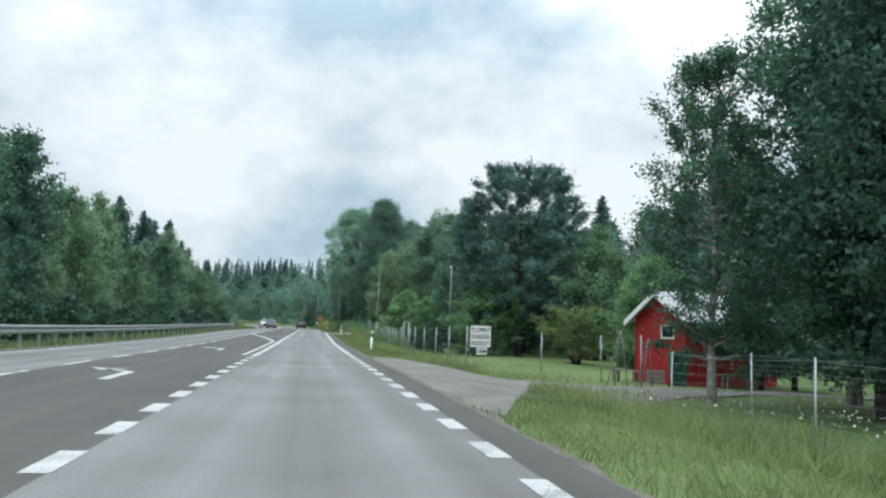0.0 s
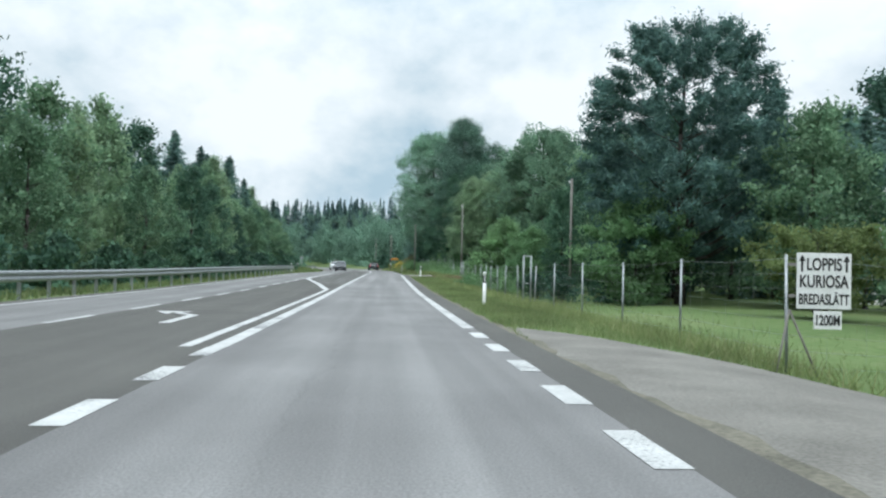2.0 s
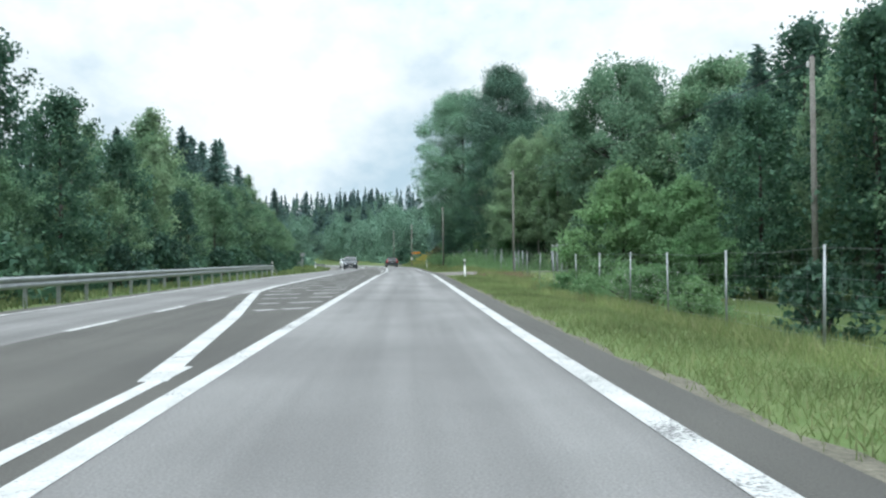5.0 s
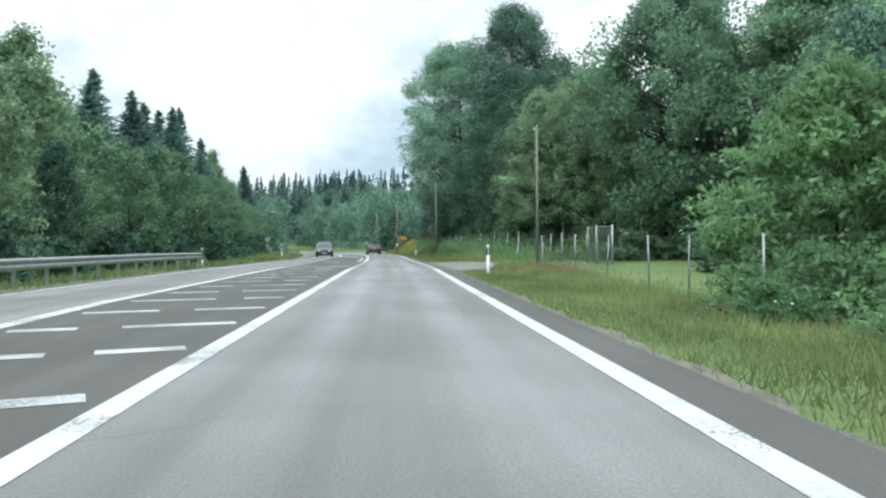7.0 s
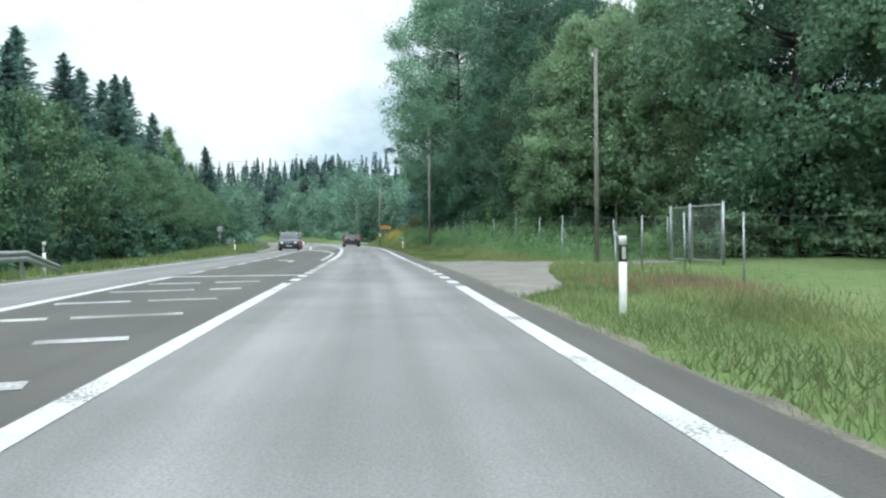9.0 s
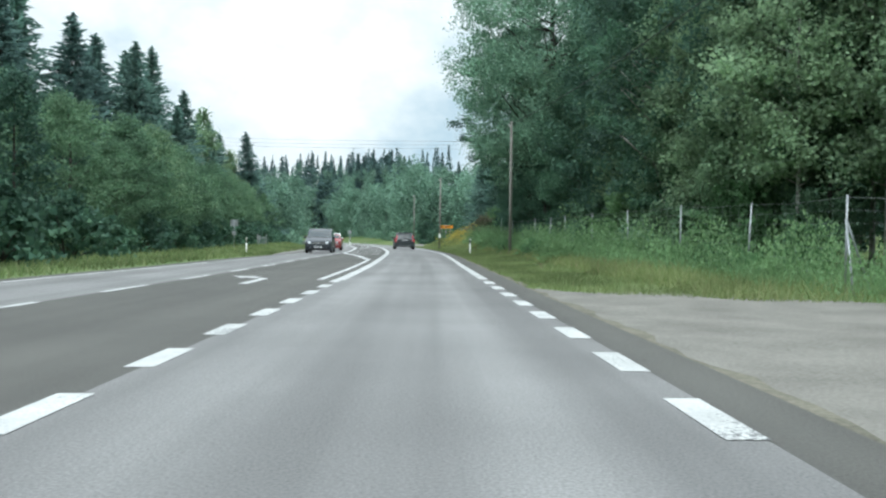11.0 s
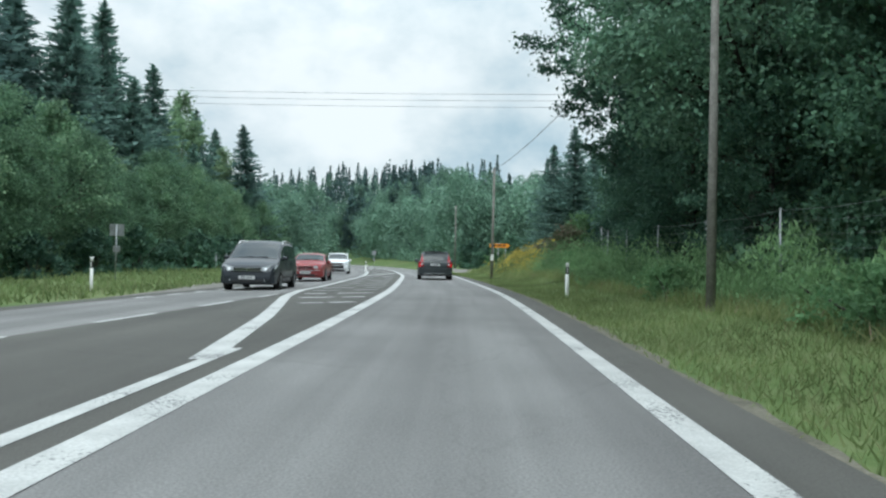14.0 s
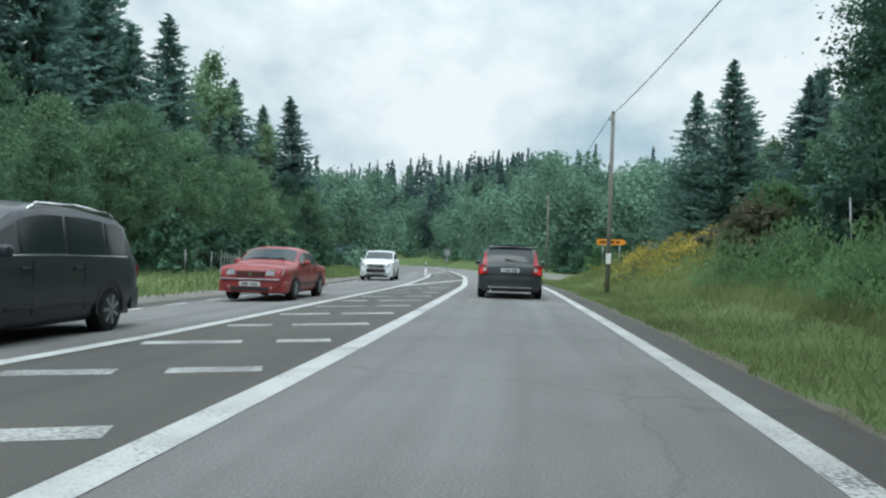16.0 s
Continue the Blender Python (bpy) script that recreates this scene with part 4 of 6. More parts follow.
# undergrowth at the edge of the lawn
for k, (x, y) in enumerate(((14.8, 117.5), (16.6, 116.0), (18.8, 114.2), (21.0, 113.0), (23.2, 111.0), (25.2, 108.8), (27.4, 107.4), (17.8, 118.8), (22.6, 116.5), (26.5, 112.5), (29.5, 108.5), (31.5, 105.5), (15.8, 120.5), (20.0, 121.0), (24.5, 119.0), (29.0, 115.0))):
    place(SHRUBS[k % 2], x, y, x * 91 + y * 17, 0.75 + 0.25 * math.sin(k * 2.4))
# at the bend
for x, y, i, k in ((5.8, 164.5, 2, 1), (10.4, 166.2, 0, 0.95), (9.3, 169, 1, 0.7), (5.6, 169.5, 2, 0.9), (9.6, 173.5, 1, 0.9), (9, 174, 3, 1.1), (9.4, 178.2, 1, 0.8),
                   (7.6, 178.5, 0, 0.85), (8.9, 181, 0, 0.7), (9.6, 181.5, 3, 1.1), (12.5, 183, 3, 1.3), (7.6, 184, 4, 0.7), (11.5, 186, 1, 0.8), (8.5, 187.5, 3, 0.7),
                   (3.6, 226.5, 0, 0.9), (7.5, 229, 3, 1.3), (2.6, 229.5, 3, 1), (4.8, 231, 3, 1.1), (0.8, 234, 3, 1.2), (5.5, 236, 3, 1.4)):
    place(SHRUBS[i], x, y, x * 91 + y * 17, k)
for x, y, i, k in ((8.3, 191.5, 1, 0.56), (16.5, 189, 0, 0.66), (14.8, 199, 1, 0.66), (19.5, 195, 0, 0.8), (22, 206, 1, 0.8), (11.5, 203, 1, 0.6), (30, 66, 0, 0.62), (27.0, 71.5, 1, 0.9), (23.5, 97.0, 0, 0.77), (24.6, 44.6, 1, 0.82), (34.4, 70, 0, 0.66), (31.3, 70, 1, 0.76), (43.5, 96.6, 1, 1.05), (48.5, 104, 0, 0.95), (53.5, 110.0, 1, 1.2)):
    place(SPRUCE[i], x, y, x * 77, k)

for x, y, k in ((11.0, 127.2, 0.9), (12.4, 126.0, 1.05), (10.6, 129.6, 0.8), (12.0, 131.0, 1.1), (10.9, 133.0, 0.95), (13.4, 123.0, 1.0), (14.4, 125.5, 1.1), (11.2, 137.2, 1.0), (10.4, 139.6, 0.9), (12.5, 134.8, 1.15),
                (10.7, 144.0, 1.0), (11.8, 146.2, 1.1), (10.2, 151.8, 0.95), (16.6, 119.0, 0.9), (11.0, 159.8, 1.0)):
    place(SLIM, x, y, x * 67 + y * 29, k)
for x, y, k in ((11.6, 178.0, 0.7), (17.0, 182.0, 0.62), (14.3, 187.2, 0.6), (12.6, 193.8, 0.55), (6.9, 193.5, 0.5), (16.0, 204.0, 0.75), (20.5, 212.0, 0.8)):
    place(SPRUCE[1], x, y, x * 31, k)

WEED = np.random.default_rng(33)
for y in np.arange(119.5, 177, 1.5):
    fx = float(np.interp(y, [116.8, 121.5, 130.5, 138.4, 146.5, 156, 166, 176], [8.95, 8.9, 8.1, 7.15, 6.8, 6.5, 6.6, 8.2]))
    place(SHRUBS[2], fx - WEED.uniform(-0.6, 0.7), y + WEED.uniform(-0.5, 0.5), WEED.uniform(0, 360), WEED.uniform(0.4, 0.95))

# left-hand forest edge
leaning = place(SPRUCE[0], -27.7, 230.2, 15, 0.9, "slim spruce leaning over the woods")
leaning.matrix_basis = leaning.matrix_basis @ pose(0, 0, 0, 0, -4, 0)
LEFT = np.random.default_rng(21)
for y in np.arange(14, 246, 4.2):
    depth = float(np.interp(y, [0, 100, 140, 180, 245], [13.9, 14.2, 17.0, 19.5, 15.5]))
    x = float(cx(y)) - depth - LEFT.uniform(0, 1.6)
    i, dy, turn, k = int(LEFT.integers(0, 3)), LEFT.uniform(-1, 1), LEFT.uniform(0, 360), LEFT.uniform(0.40, 0.74)
    if 138 < y < 216 and i:
        place(EDGE, x, y + dy, turn, k * 1.05)
    else:
        place(MID[i], x, y + dy, turn, k)
for y in np.arange(20, 250, 6.6):
    depth = float(np.interp(y, [0, 100, 140, 180, 245], [18.5, 18.5, 22, 25, 21]))
    x = float(cx(y)) - depth - LEFT.uniform(0, 2.5)
    k = LEFT.uniform(0.88, 1.08) * float(np.interp(y, [0, 40, 70, 110, 130, 170, 250], [0.75, 0.82, 0.9, 0.92, 0.82, 0.8, 0.85]))
    place(MID[int(LEFT.integers(0, 3))], x, y + LEFT.uniform(-1.5, 1.5), LEFT.uniform(0, 360), k)
for x, y, i, k in ((-43.5, 187, 1, 1.65), (-42.2, 181.5, 1, 1.46), (-35.6, 205.4, 0, 1.29), (-39.5, 207.0, 1, 1.5), (-38.6, 195.3, 1, 1.45), (-33.5, 212.5, 0, 1.07), (-36.5, 209.0, 1, 1.2), (-41, 200, 0, 1.2),
                   (-34.2, 227.4, 1, 1.13), (-46, 178, 0, 1.15), (-49, 192, 1, 1.4), (-35.7, 239.5, 0, 0.94), (-31.6, 203.5, 1, 1.05), (-47, 168, 1, 1.25), (-40, 212, 1, 1.35), (-37.5, 221.0, 0, 0.95), (-39.0, 232.0, 1, 1.1), (-30.6, 217.0, 1, 0.8)):
    place(SPRUCE[i], x, y, y * 41, k)
for x, y, i, k in ((-32.9, 219.7, 2, 1.6), (-31.5, 230.5, 2, 1.2), (-18.2, 106.5, 2, 1.04), (-20.5, 58.5, 1, 1.08), (-20.5, 53, 2, 1.1), (-18.5, 72.5, 2, 1.0)):
    place(MID[i], x, y, y * 23, k)
# deeper in the woods on both sides
for row, inset in enumerate((7.5, 15, 23.5)):
    for y in np.arange(12 + 2 * row, 248, 7.2):
        x = float(cx(y)) - float(np.interp(y, [0, 100, 140, 180, 245], [18.5, 18.5, 22, 25, 21])) - inset
        place(BACK[int(LEFT.integers(0, 2))], x + LEFT.uniform(-2, 2), y + LEFT.uniform(-2, 2), LEFT.uniform(0, 360), LEFT.uniform(0.68, 0.84))
for row in range(3):
    for y in np.arange(14 + 2 * row, 205, 7.8):
        x = float(np.interp(y, [0, 60, 90, 130, 200], [38, 44, 38, 33, 27])) + 8 * row
        place(BACK[int(LEFT.integers(0, 2))], x + LEFT.uniform(-2, 2), y + LEFT.uniform(-2, 2), LEFT.uniform(0, 360), LEFT.uniform(0.66, 0.8))
for y in np.arange(12, 240, 6.5):
    depth = float(np.interp(y, [0, 100, 140, 180, 245], [12.4, 12.8, 15.2, 17.2, 13.6]))
    place(SHRUBS[3], float(cx(y)) - depth, y, y * 61, LEFT.uniform(0.55, 0.95))


def far_woods():
    """The closed forest beyond the bend, too far to count."""
    r = np.random.default_rng(5)
    broad, needle, dirs = [], [], []
    spots = []
    for y in (243, 250, 257, 266, 284, 296, 310, 326, 344, 356, 368):
        for x in np.arange(-105, 66 if y < 335 else 5, 4.0):
            px, py = x + r.uniform(-1.8, 1.8), y + r.uniform(-2.5, 2.5)
            s = (px - float(cx(py))) / math.sqrt(1 + float(slope(py)) ** 2)
            if s < -10.5 or s > 6.5:
                spots.append((px, py))
    while len(spots) < 10000:
        px, py = r.uniform(-60, -6), r.uniform(292, 350)
        if (px - float(cx(py))) / math.sqrt(1 + float(slope(py)) ** 2) > 7:
            spots.append((px, py))
            if sum(1 for q in spots if q[1] > 291.9 and -60 < q[0] < -6) > 170:
                break
    for _ in range(26):
        spots.append((r.uniform(38, 70), r.uniform(20, 250)))
        spots.append((r.uniform(-66, -36), r.uniform(20, 165)))
    for x, y in spots:
        g = ground_at(x, y)
        s = abs(x - float(cx(y)))
        front = y < 286 or s < 13
        if r.uniform() < (0.0 if front else 0.6 if y < 330 else 0.9):
            h = r.uniform(11, 15) if front else r.uniform(14.2, 19.0)
            n = 760 if y > 330 else 1050
            t = 1 - 0.96 * r.uniform(0, 1, n) ** 0.68
            a = r.uniform(0, 6.283, n)
            rad = (0.235 * h * (1 - t) ** 1.1 + 0.05) * np.sqrt(r.uniform(0.1, 1, n)) * (0.85 + 0.2 * np.sin(t * h * 2.6))
            needle.append(np.stack([x + rad * np.cos(a), y + rad * np.sin(a), g + 0.6 + t * (h - 0.6)], 1))
            dirs.append(np.stack([np.cos(a), np.sin(a), np.full(n, -0.4)], 1))
        else:
            h = r.uniform(10, 15.5) if front else r.uniform(13, 17)
            w = h * r.uniform(0.26, 0.4)
            m = 62 if front else 40
            mt = r.uniform(0.05, 1, m)
            ma = r.uniform(0, 6.283, m)
            mr = w * np.sin(np.pi * np.clip(mt * 0.85 + 0.14, 0, 1)) ** 0.7 * np.sqrt(r.uniform(0.1, 1, m))
            mids = np.stack([x + mr * np.cos(ma), y + mr * np.sin(ma), g + mt * (h - 1)], 1)
            d = r.normal(size=(m, 44, 3))
            d /= np.linalg.norm(d, axis=2, keepdims=True)
            broad.append((mids[:, None, :] + d * 1.35 * r.uniform(0.5, 1, (m, 44, 1))).reshape(-1, 3))
    # bushes along the road's edges
    for y in np.arange(228, 334, 2.2):
        for s in (-11.3, 7.4):
            px = float(cx(y)) + s * math.sqrt(1 + float(slope(y)) ** 2) + r.uniform(-0.5, 0.5)
            if s > 0 and y < 238:
                continue
            d = r.normal(size=(90, 3))
            d /= np.linalg.norm(d, axis=1, keepdims=True)
            broad.append(np.array([px, y, ground_at(px, y) + 0.7]) + d * np.array([1.5, 1.5, r.uniform(0.9, 1.8)]) * r.uniform(0.6, 1, (90, 1)))
    # both far woods carry their haze in the leaf colour
    b = part("deciduous_woods", leaf_mesh("deciduous_woods", np.concatenate(broad), 0.25, L_FAR_HAZED, 1.4), L_FAR_HAZED)
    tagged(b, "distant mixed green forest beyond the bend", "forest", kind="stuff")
    n = part("spruce_woods", leaf_mesh("spruce_woods", np.concatenate(needle), 0.34, L_SPRUCE_HAZED, 1.7, 0.5, 0.3, np.concatenate(dirs)), L_SPRUCE_HAZED)
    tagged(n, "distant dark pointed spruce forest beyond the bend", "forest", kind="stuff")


far_woods()

# grass and weeds of the verges


def verge(name, label, count, place_fn, size, stretch, material, lift, tall=1.0):
    r = np.random.default_rng(len(name) * 3 + count)
    x, y = place_fn(r, count)
    count = len(x)
    z = height(x, y)
    hgt = size * stretch / 2
    if isinstance(lift, tuple):
        top = lift[0] + (lift[1] - lift[0]) * np.abs(np.sin(1.7 * y + 0.4 * x) * np.sin(0.6 * y - 1.1 * x)) ** 0.7
        lift = r.uniform(0, 1, count) ** 0.8 * top
    c = np.stack([x, y, z + hgt * 0.7 * tall + lift], 1)
    d = np.stack([r.normal(size=count) * 0.35, r.normal(size=count) * 0.35, np.ones(count)], 1)
    ob = part(name, leaf_mesh(name, c, size, material, stretch, 0, 0.4, d), material)
    return tagged(ob, label, "grass", kind="stuff")


def inside(x, y, outline):
    """Which places lie inside an outline."""
    hit = np.zeros(len(x), bool)
    for (x0, y0), (x1, y1) in zip(outline, outline[1:] + outline[:1]):
        if y0 != y1:
            hit ^= ((y0 > y) != (y1 > y)) & (x < (x1 - x0) * (y - y0) / (y1 - y0) + x0)
    return hit


def off_drive(x, y):
    return ~(inside(x, y, SHED_DRIVE) | inside(x, y, FIELD_DRIVE) | (y > 206))


def right_verge(r, n):
    y = r.uniform(2, 206, 2 * n)
    x = cx(y) + 2.46 + r.gamma(1.7, 1.4, 2 * n)
    keep = np.flatnonzero(off_drive(x, y))[:n]
    return x[keep], y[keep]


def rough_verge(r, n):
    y = r.uniform(2, 206, 2 * n)
    x = cx(y) + 5.2 + np.abs(r.normal(size=2 * n)) * 1.6
    keep = np.flatnonzero(off_drive(x, y) & ~((y > 28) & (y < 50) & (x > 6.6)))[:n]
    return x[keep], y[keep]


def left_verge(r, n):
    y = r.uniform(0, 230, n)
    return cx(y) - 9.6 - r.gamma(1.6, 2.0, n), y


def weeds_r(r, n):
    y = np.concatenate([r.normal(76, 6, n // 9), r.normal(98.4, 1.3, n // 2), r.uniform(122, 175, n - n // 2 - n // 9)])
    return cx(y) + 6.6 + r.normal(size=n) * 0.8, y


def bank_flowers(r, n):
    k = np.random.default_rng(9)
    ty, ts = k.normal(190, 4.6, 70), 8.6 + k.normal(size=70) * 1.2
    pick = r.integers(0, 70, n)
    y = ty[pick] + r.normal(size=n) * 0.45
    return cx(y) + ts[pick] + r.normal(size=n) * 0.4, y


def meadow(r, n):
    y = np.concatenate([r.normal(73, 3, n // 2), r.normal(9.5, 2.5, n - n // 2)])
    x = np.concatenate([r.normal(8.6, 1.0, n // 2), r.normal(8.5, 1.6, n - n // 2)])
    return x, y


verge("verge_grass", "short green and straw-coloured verge grass", 150000, right_verge, 0.012, 13, L_GRASS, 0)
verge("rough_grass", "long uncut grass beside the fence", 60000, rough_verge, 0.016, 24, L_GRASS, 0)
verge("verge_grass", "long grass along the far verge", 36000, left_verge, 0.035, 9, L_GRASS, 0)
verge("verge_weeds", "reddish brown seeding weeds by the fence", 3600, weeds_r, 0.009, 34, L_DRY, 0.1)
verge("flowering_bank", "bright yellow flowers on a grassy bank", 11000, bank_flowers, 0.036, 1.8, L_YELLOW, (0.4, 1.1))
verge("flower_stems", "green stems of flowers on a grassy bank", 9000, bank_flowers, 0.04, 14, L_GRASS, 0.0)
verge("white_flowers", "clump of white umbel flowers behind the fence", 420, lambda r, n: (7.9 + r.normal(size=n) * 0.45, 71.8 + r.normal(size=n) * 0.55), 0.045, 1.2, L_WHITE, (0.9, 1.5))
verge("meadow_flowers", "small white umbel flowers among grass", 800, meadow, 0.022, 1.2, L_WHITE, 0.55)


def fence_weeds(r, n):
    y = r.uniform(114, 176, n)
    lush = np.interp(y, [114, 120, 128, 140, 176], [2.6, 2.2, 1.3, 0.75, 0.75])
    x = cx(y) + np.interp(y, [114, 120, 128, 140], [7.2, 6.6, 6.2, 5.6]) + r.gamma(2.0, 0.5, n) * lush * 1.6
    keep = off_drive(x, y)
    return x[keep], y[keep]


verge("tall_weeds", "lush tall green weeds and nettles along the fence", 46000, fence_weeds, 0.036, 2.6, L_FRESH, (0.45, 1.7))
verge("tall_weeds", "fresh green stalks standing along the fence", 12000, fence_weeds, 0.013, 48, L_FRESH, 0.0)

# ---- roadside things ----


def marker_post(x, y, turn=0):
    z = ground_at(x, y)
    t = thing("marker_post", "white plastic road marker post with black band", "marker post", "roadside marker posts", at=pose(x, y, z, 0, 0, turn))
    w, d = 0.055, 0.035
    ring = [(w * math.cos(a) * (1 if abs(math.cos(a)) > 0.4 else 1.1), d * math.sin(a)) for a in np.linspace(0, 2 * math.pi, 11)[:-1]]
    part("post", Geo().loft([[(px, py, zz) for px, py in ring] for zz in (-0.3, 0.74)]), M_WHITE, t, smooth=True)
    part("band", Geo().loft([[(px * 1.01, py * 1.01, zz) for px, py in ring] for zz in (0.74, 0.97)]), M_BLACK, t, "black band")
    part("cap", Geo().loft([[(px * k, py * k, zz) for px, py in ring] for zz, k in ((0.97, 1), (1.06, 1), (1.09, 0.8))]), M_WHITE, t, smooth=True)
    part("reflector", Geo().box((0, -d - 0.012, 0.86), (0.05, 0.012, 0.17)), M_REFLECT, t, "rectangular reflector", bevel=0.004)
    return t


for x, y in ((3.5, 44.3), (3.75, 92.6), (3.55, 155.2), (-11.6, 155.2), (-9.9, 108.5), (-9.5, 205)):
    marker_post(x, y)


def guardrail(y0, y1, s, label):
    t = thing("guardrail", label, "guardrail")
    prof = [(0.0, 0.0), (0.045, 0.05), (0.045, 0.10), (0.0, 0.15), (0.0, 0.17), (0.045, 0.22), (0.045, 0.27), (0.0, 0.32)]
    ring0 = prof + [(a - 0.006, b) for a, b in reversed(prof)]
    ys = np.arange(y0, y1 + 0.1, 4.0)
    for a in ys[:-1]:
        rings = []
        for y in (a, a + 4.0):
            x, _, z = on_road(s, y)
            rings.append([(x + p, y, z + 0.42 + q) for p, q in ring0])
        part("rail", Geo().loft(rings), M_STEEL, t)
    post = Geo().box((0, 0, 0.2), (0.1, 0.06, 1.0)).box((0.07, 0, 0.6), (0.08, 0.12, 0.2)).mesh("post")
    for y in np.arange(y0, y1 + 0.1, 2.0):
        x, _, z = on_road(s - 0.14, y)
        p = part("post", post, M_STEEL, t)
        p.matrix_basis = pose(x, y, z)
    x, _, z = on_road(s, y1)
    part("end_terminal", Geo().loft([[(x + p, y1, z + 0.42 + q) for p, q in ring0], [(x - 0.25 + p, y1 + 3.2, z - 0.05 + q * 0.8) for p, q in ring0]]), M_STEEL, t, "rail end sloping down into the ground")
    return t


guardrail(-30, 106, -9.75, "galvanised steel guardrail along the opposite verge")
guardrail(212, 256, -9.3, "galvanised steel guardrail at the bend")


def fence(places, h, label, pr=0.026):
    """Game fence: round posts, wire strands and a few stays."""
    t = thing("fence", label, "fence")
    post = Geo().cyl((0, 0, -0.3), (0, 0, h), pr, pr * 0.9, 8).mesh("post", True)
    tops = []
    for x, y in places:
        z = ground_at(x, y)
        p = part("post", post, M_STEEL, t)
        p.matrix_basis = pose(x, y, z, rng.normal() * 1.2, rng.normal() * 1.2, 0)
        tops.append((x, y, z))
    for a, b in zip(tops[:-1], tops[1:]):
        g = Geo()
        for k, q in enumerate(np.linspace(0.12, h - 0.05, 8)):
            m = ((a[0] + b[0]) / 2, (a[1] + b[1]) / 2, (a[2] + b[2]) / 2 + q - (0.05 if k == 7 else 0.015))
            r = 0.0045 if k == 7 else 0.0025
            g.tube([(a[0], a[1], a[2] + q), m, (b[0], b[1], b[2] + q)], [r, r, r], 4)
        n = max(2, int(math.dist(a, b) / 0.5))
        for i in range(1, n):
            u = i / n
            p = [a[j] + (b[j] - a[j]) * u for j in range(3)]
            g.cyl((p[0], p[1], p[2] + 0.12), (p[0], p[1], p[2] + h - 0.1), 0.0012, None, 3)
        part("wire_mesh", g, M_NET, t)
    return t


F1 = [(11.0, 25.2), (10.7, 28.0), (8.95, 29.85), (6.03, 29.95), (6.05, 34.1), (6.1, 38.0), (6.12, 42.0), (6.14, 46.0), (6.4, 50.8), (6.35, 54.5), (6.3, 58), (6.5, 62), (6.7, 66), (6.9, 70), (7.1, 74.5), (7.3, 79), (7.6, 83.6), (8.1, 88), (8.2, 93), (8.35, 98.5), (8.7, 102.5), (9.0, 106.7), (9.3, 110.3)]
F2 = [(13.2, 115.2), (8.95, 116.8), (8.9, 121.5), (8.6, 126), (8.1, 130.5), (7.65, 134.9), (7.15, 138.4), (6.95, 142.3), (6.8, 146.5), (6.6, 151), (6.5, 156), (6.5, 161), (6.6, 166), (7.2, 171), (8.2, 176), (8.8, 181), (9.0, 186), (8.6, 191), (8.2, 196)]
F3 = [(11.5, 13.3), (8.2, 13.75), (6.85, 14.3), (6.9, 10.0), (7.0, 5.5), (7.0, 1.5)]
fence(F1, 1.72, "tall wire mesh game fence on grey steel posts")
fence(F2, 1.95, "tall wire mesh game fence overgrown with weeds")
fence(F3, 1.4, "wire fence on thin grey posts", 0.018)


def gate_frame(x, y):
    z = ground_at(x, y)
    t = thing("gate_frame", "open galvanised tube gate frame in the fence", "gate", at=pose(x, y, z))
    for dx in (-0.16, 0.16):
        part("upright", Geo().cyl((dx, 0, -0.3), (dx, 0, 2.2), 0.035), M_STEEL, t, smooth=True)
    part("top_tube", Geo().cyl((-0.16, 0, 2.18), (0.16, 0, 2.18), 0.03), M_STEEL, t, smooth=True)
    part("cross_tube", Geo().cyl((-0.16, 0, 1.0), (0.16, 0, 1.0), 0.02), M_STEEL, t, smooth=True)


gate_frame(6.45, 52.8)


def field_gate(a, b, c):
    """A double mesh gate: two leaves between three heavy posts."""
    z = ground_at(*a)
    t = thing("field_gate", "tall galvanised double gate with wire mesh leaves", "gate", at=pose(a[0], a[1], z))
    o = Vector((a[0], a[1], 0))
    pts = [Vector((*p, 0)) - o for p in (a, b, c)]
    for p in pts:
        part("gate_post", Geo().cyl(p + Vector((0, 0, -0.4)), p + Vector((0, 0, 2.4)), 0.06, None, 10), M_STEEL, t, smooth=True)
    for p, q in zip(pts[:-1], pts[1:]):
        d = (q - p).normalized()
        p, q = p + d * 0.12, q - d * 0.12
        up = Vector((0, 0, 1))
        leaf = part("leaf", Geo().cyl(p + up * 0.15, p + up * 2.3, 0.035).cyl(q + up * 0.15, q + up * 2.3, 0.035).cyl(p + up * 0.17, q + up * 0.17, 0.03).cyl(p + up * 2.28, q + up * 2.28, 0.035).cyl(p + up * 1.2, p + d * 0.45 + up * 1.2, 0.02), M_STEEL, t, "tube-framed gate leaf")
        g = Geo()
        for k in np.linspace(0.2, 2.25, 24):
            g.cyl(p + up * k, q + up * k, 0.003, None, 4)
        n = int((q - p).length / 0.09)
        for k in range(1, n):
            m = p + (q - p) * (k / n)
            g.cyl(m + up * 0.18, m + up * 2.27, 0.003, None, 4)
        part("mesh_infill", g, M_NET, leaf, "fine wire mesh")


field_gate((13.6, 110.8), (13.2, 112.9), (13.2, 114.9))


def corner_stays(x, y, h):
    z = ground_at(x, y)
    t = thing("fence_stay", "two slanting steel stays bracing a fence corner", "fence stay", at=pose(x, y, z))
    for dx, dy in ((0.75, 0.35), (-0.25, -0.8)):
        part("stay", Geo().cyl((0, 0, h * 0.75), (dx, dy, -0.1), 0.025, None, 7), M_STEEL, t, smooth=True)


corner_stays(9.3, 110.3, 1.7)
corner_stays(8.95, 116.8, 1.95)


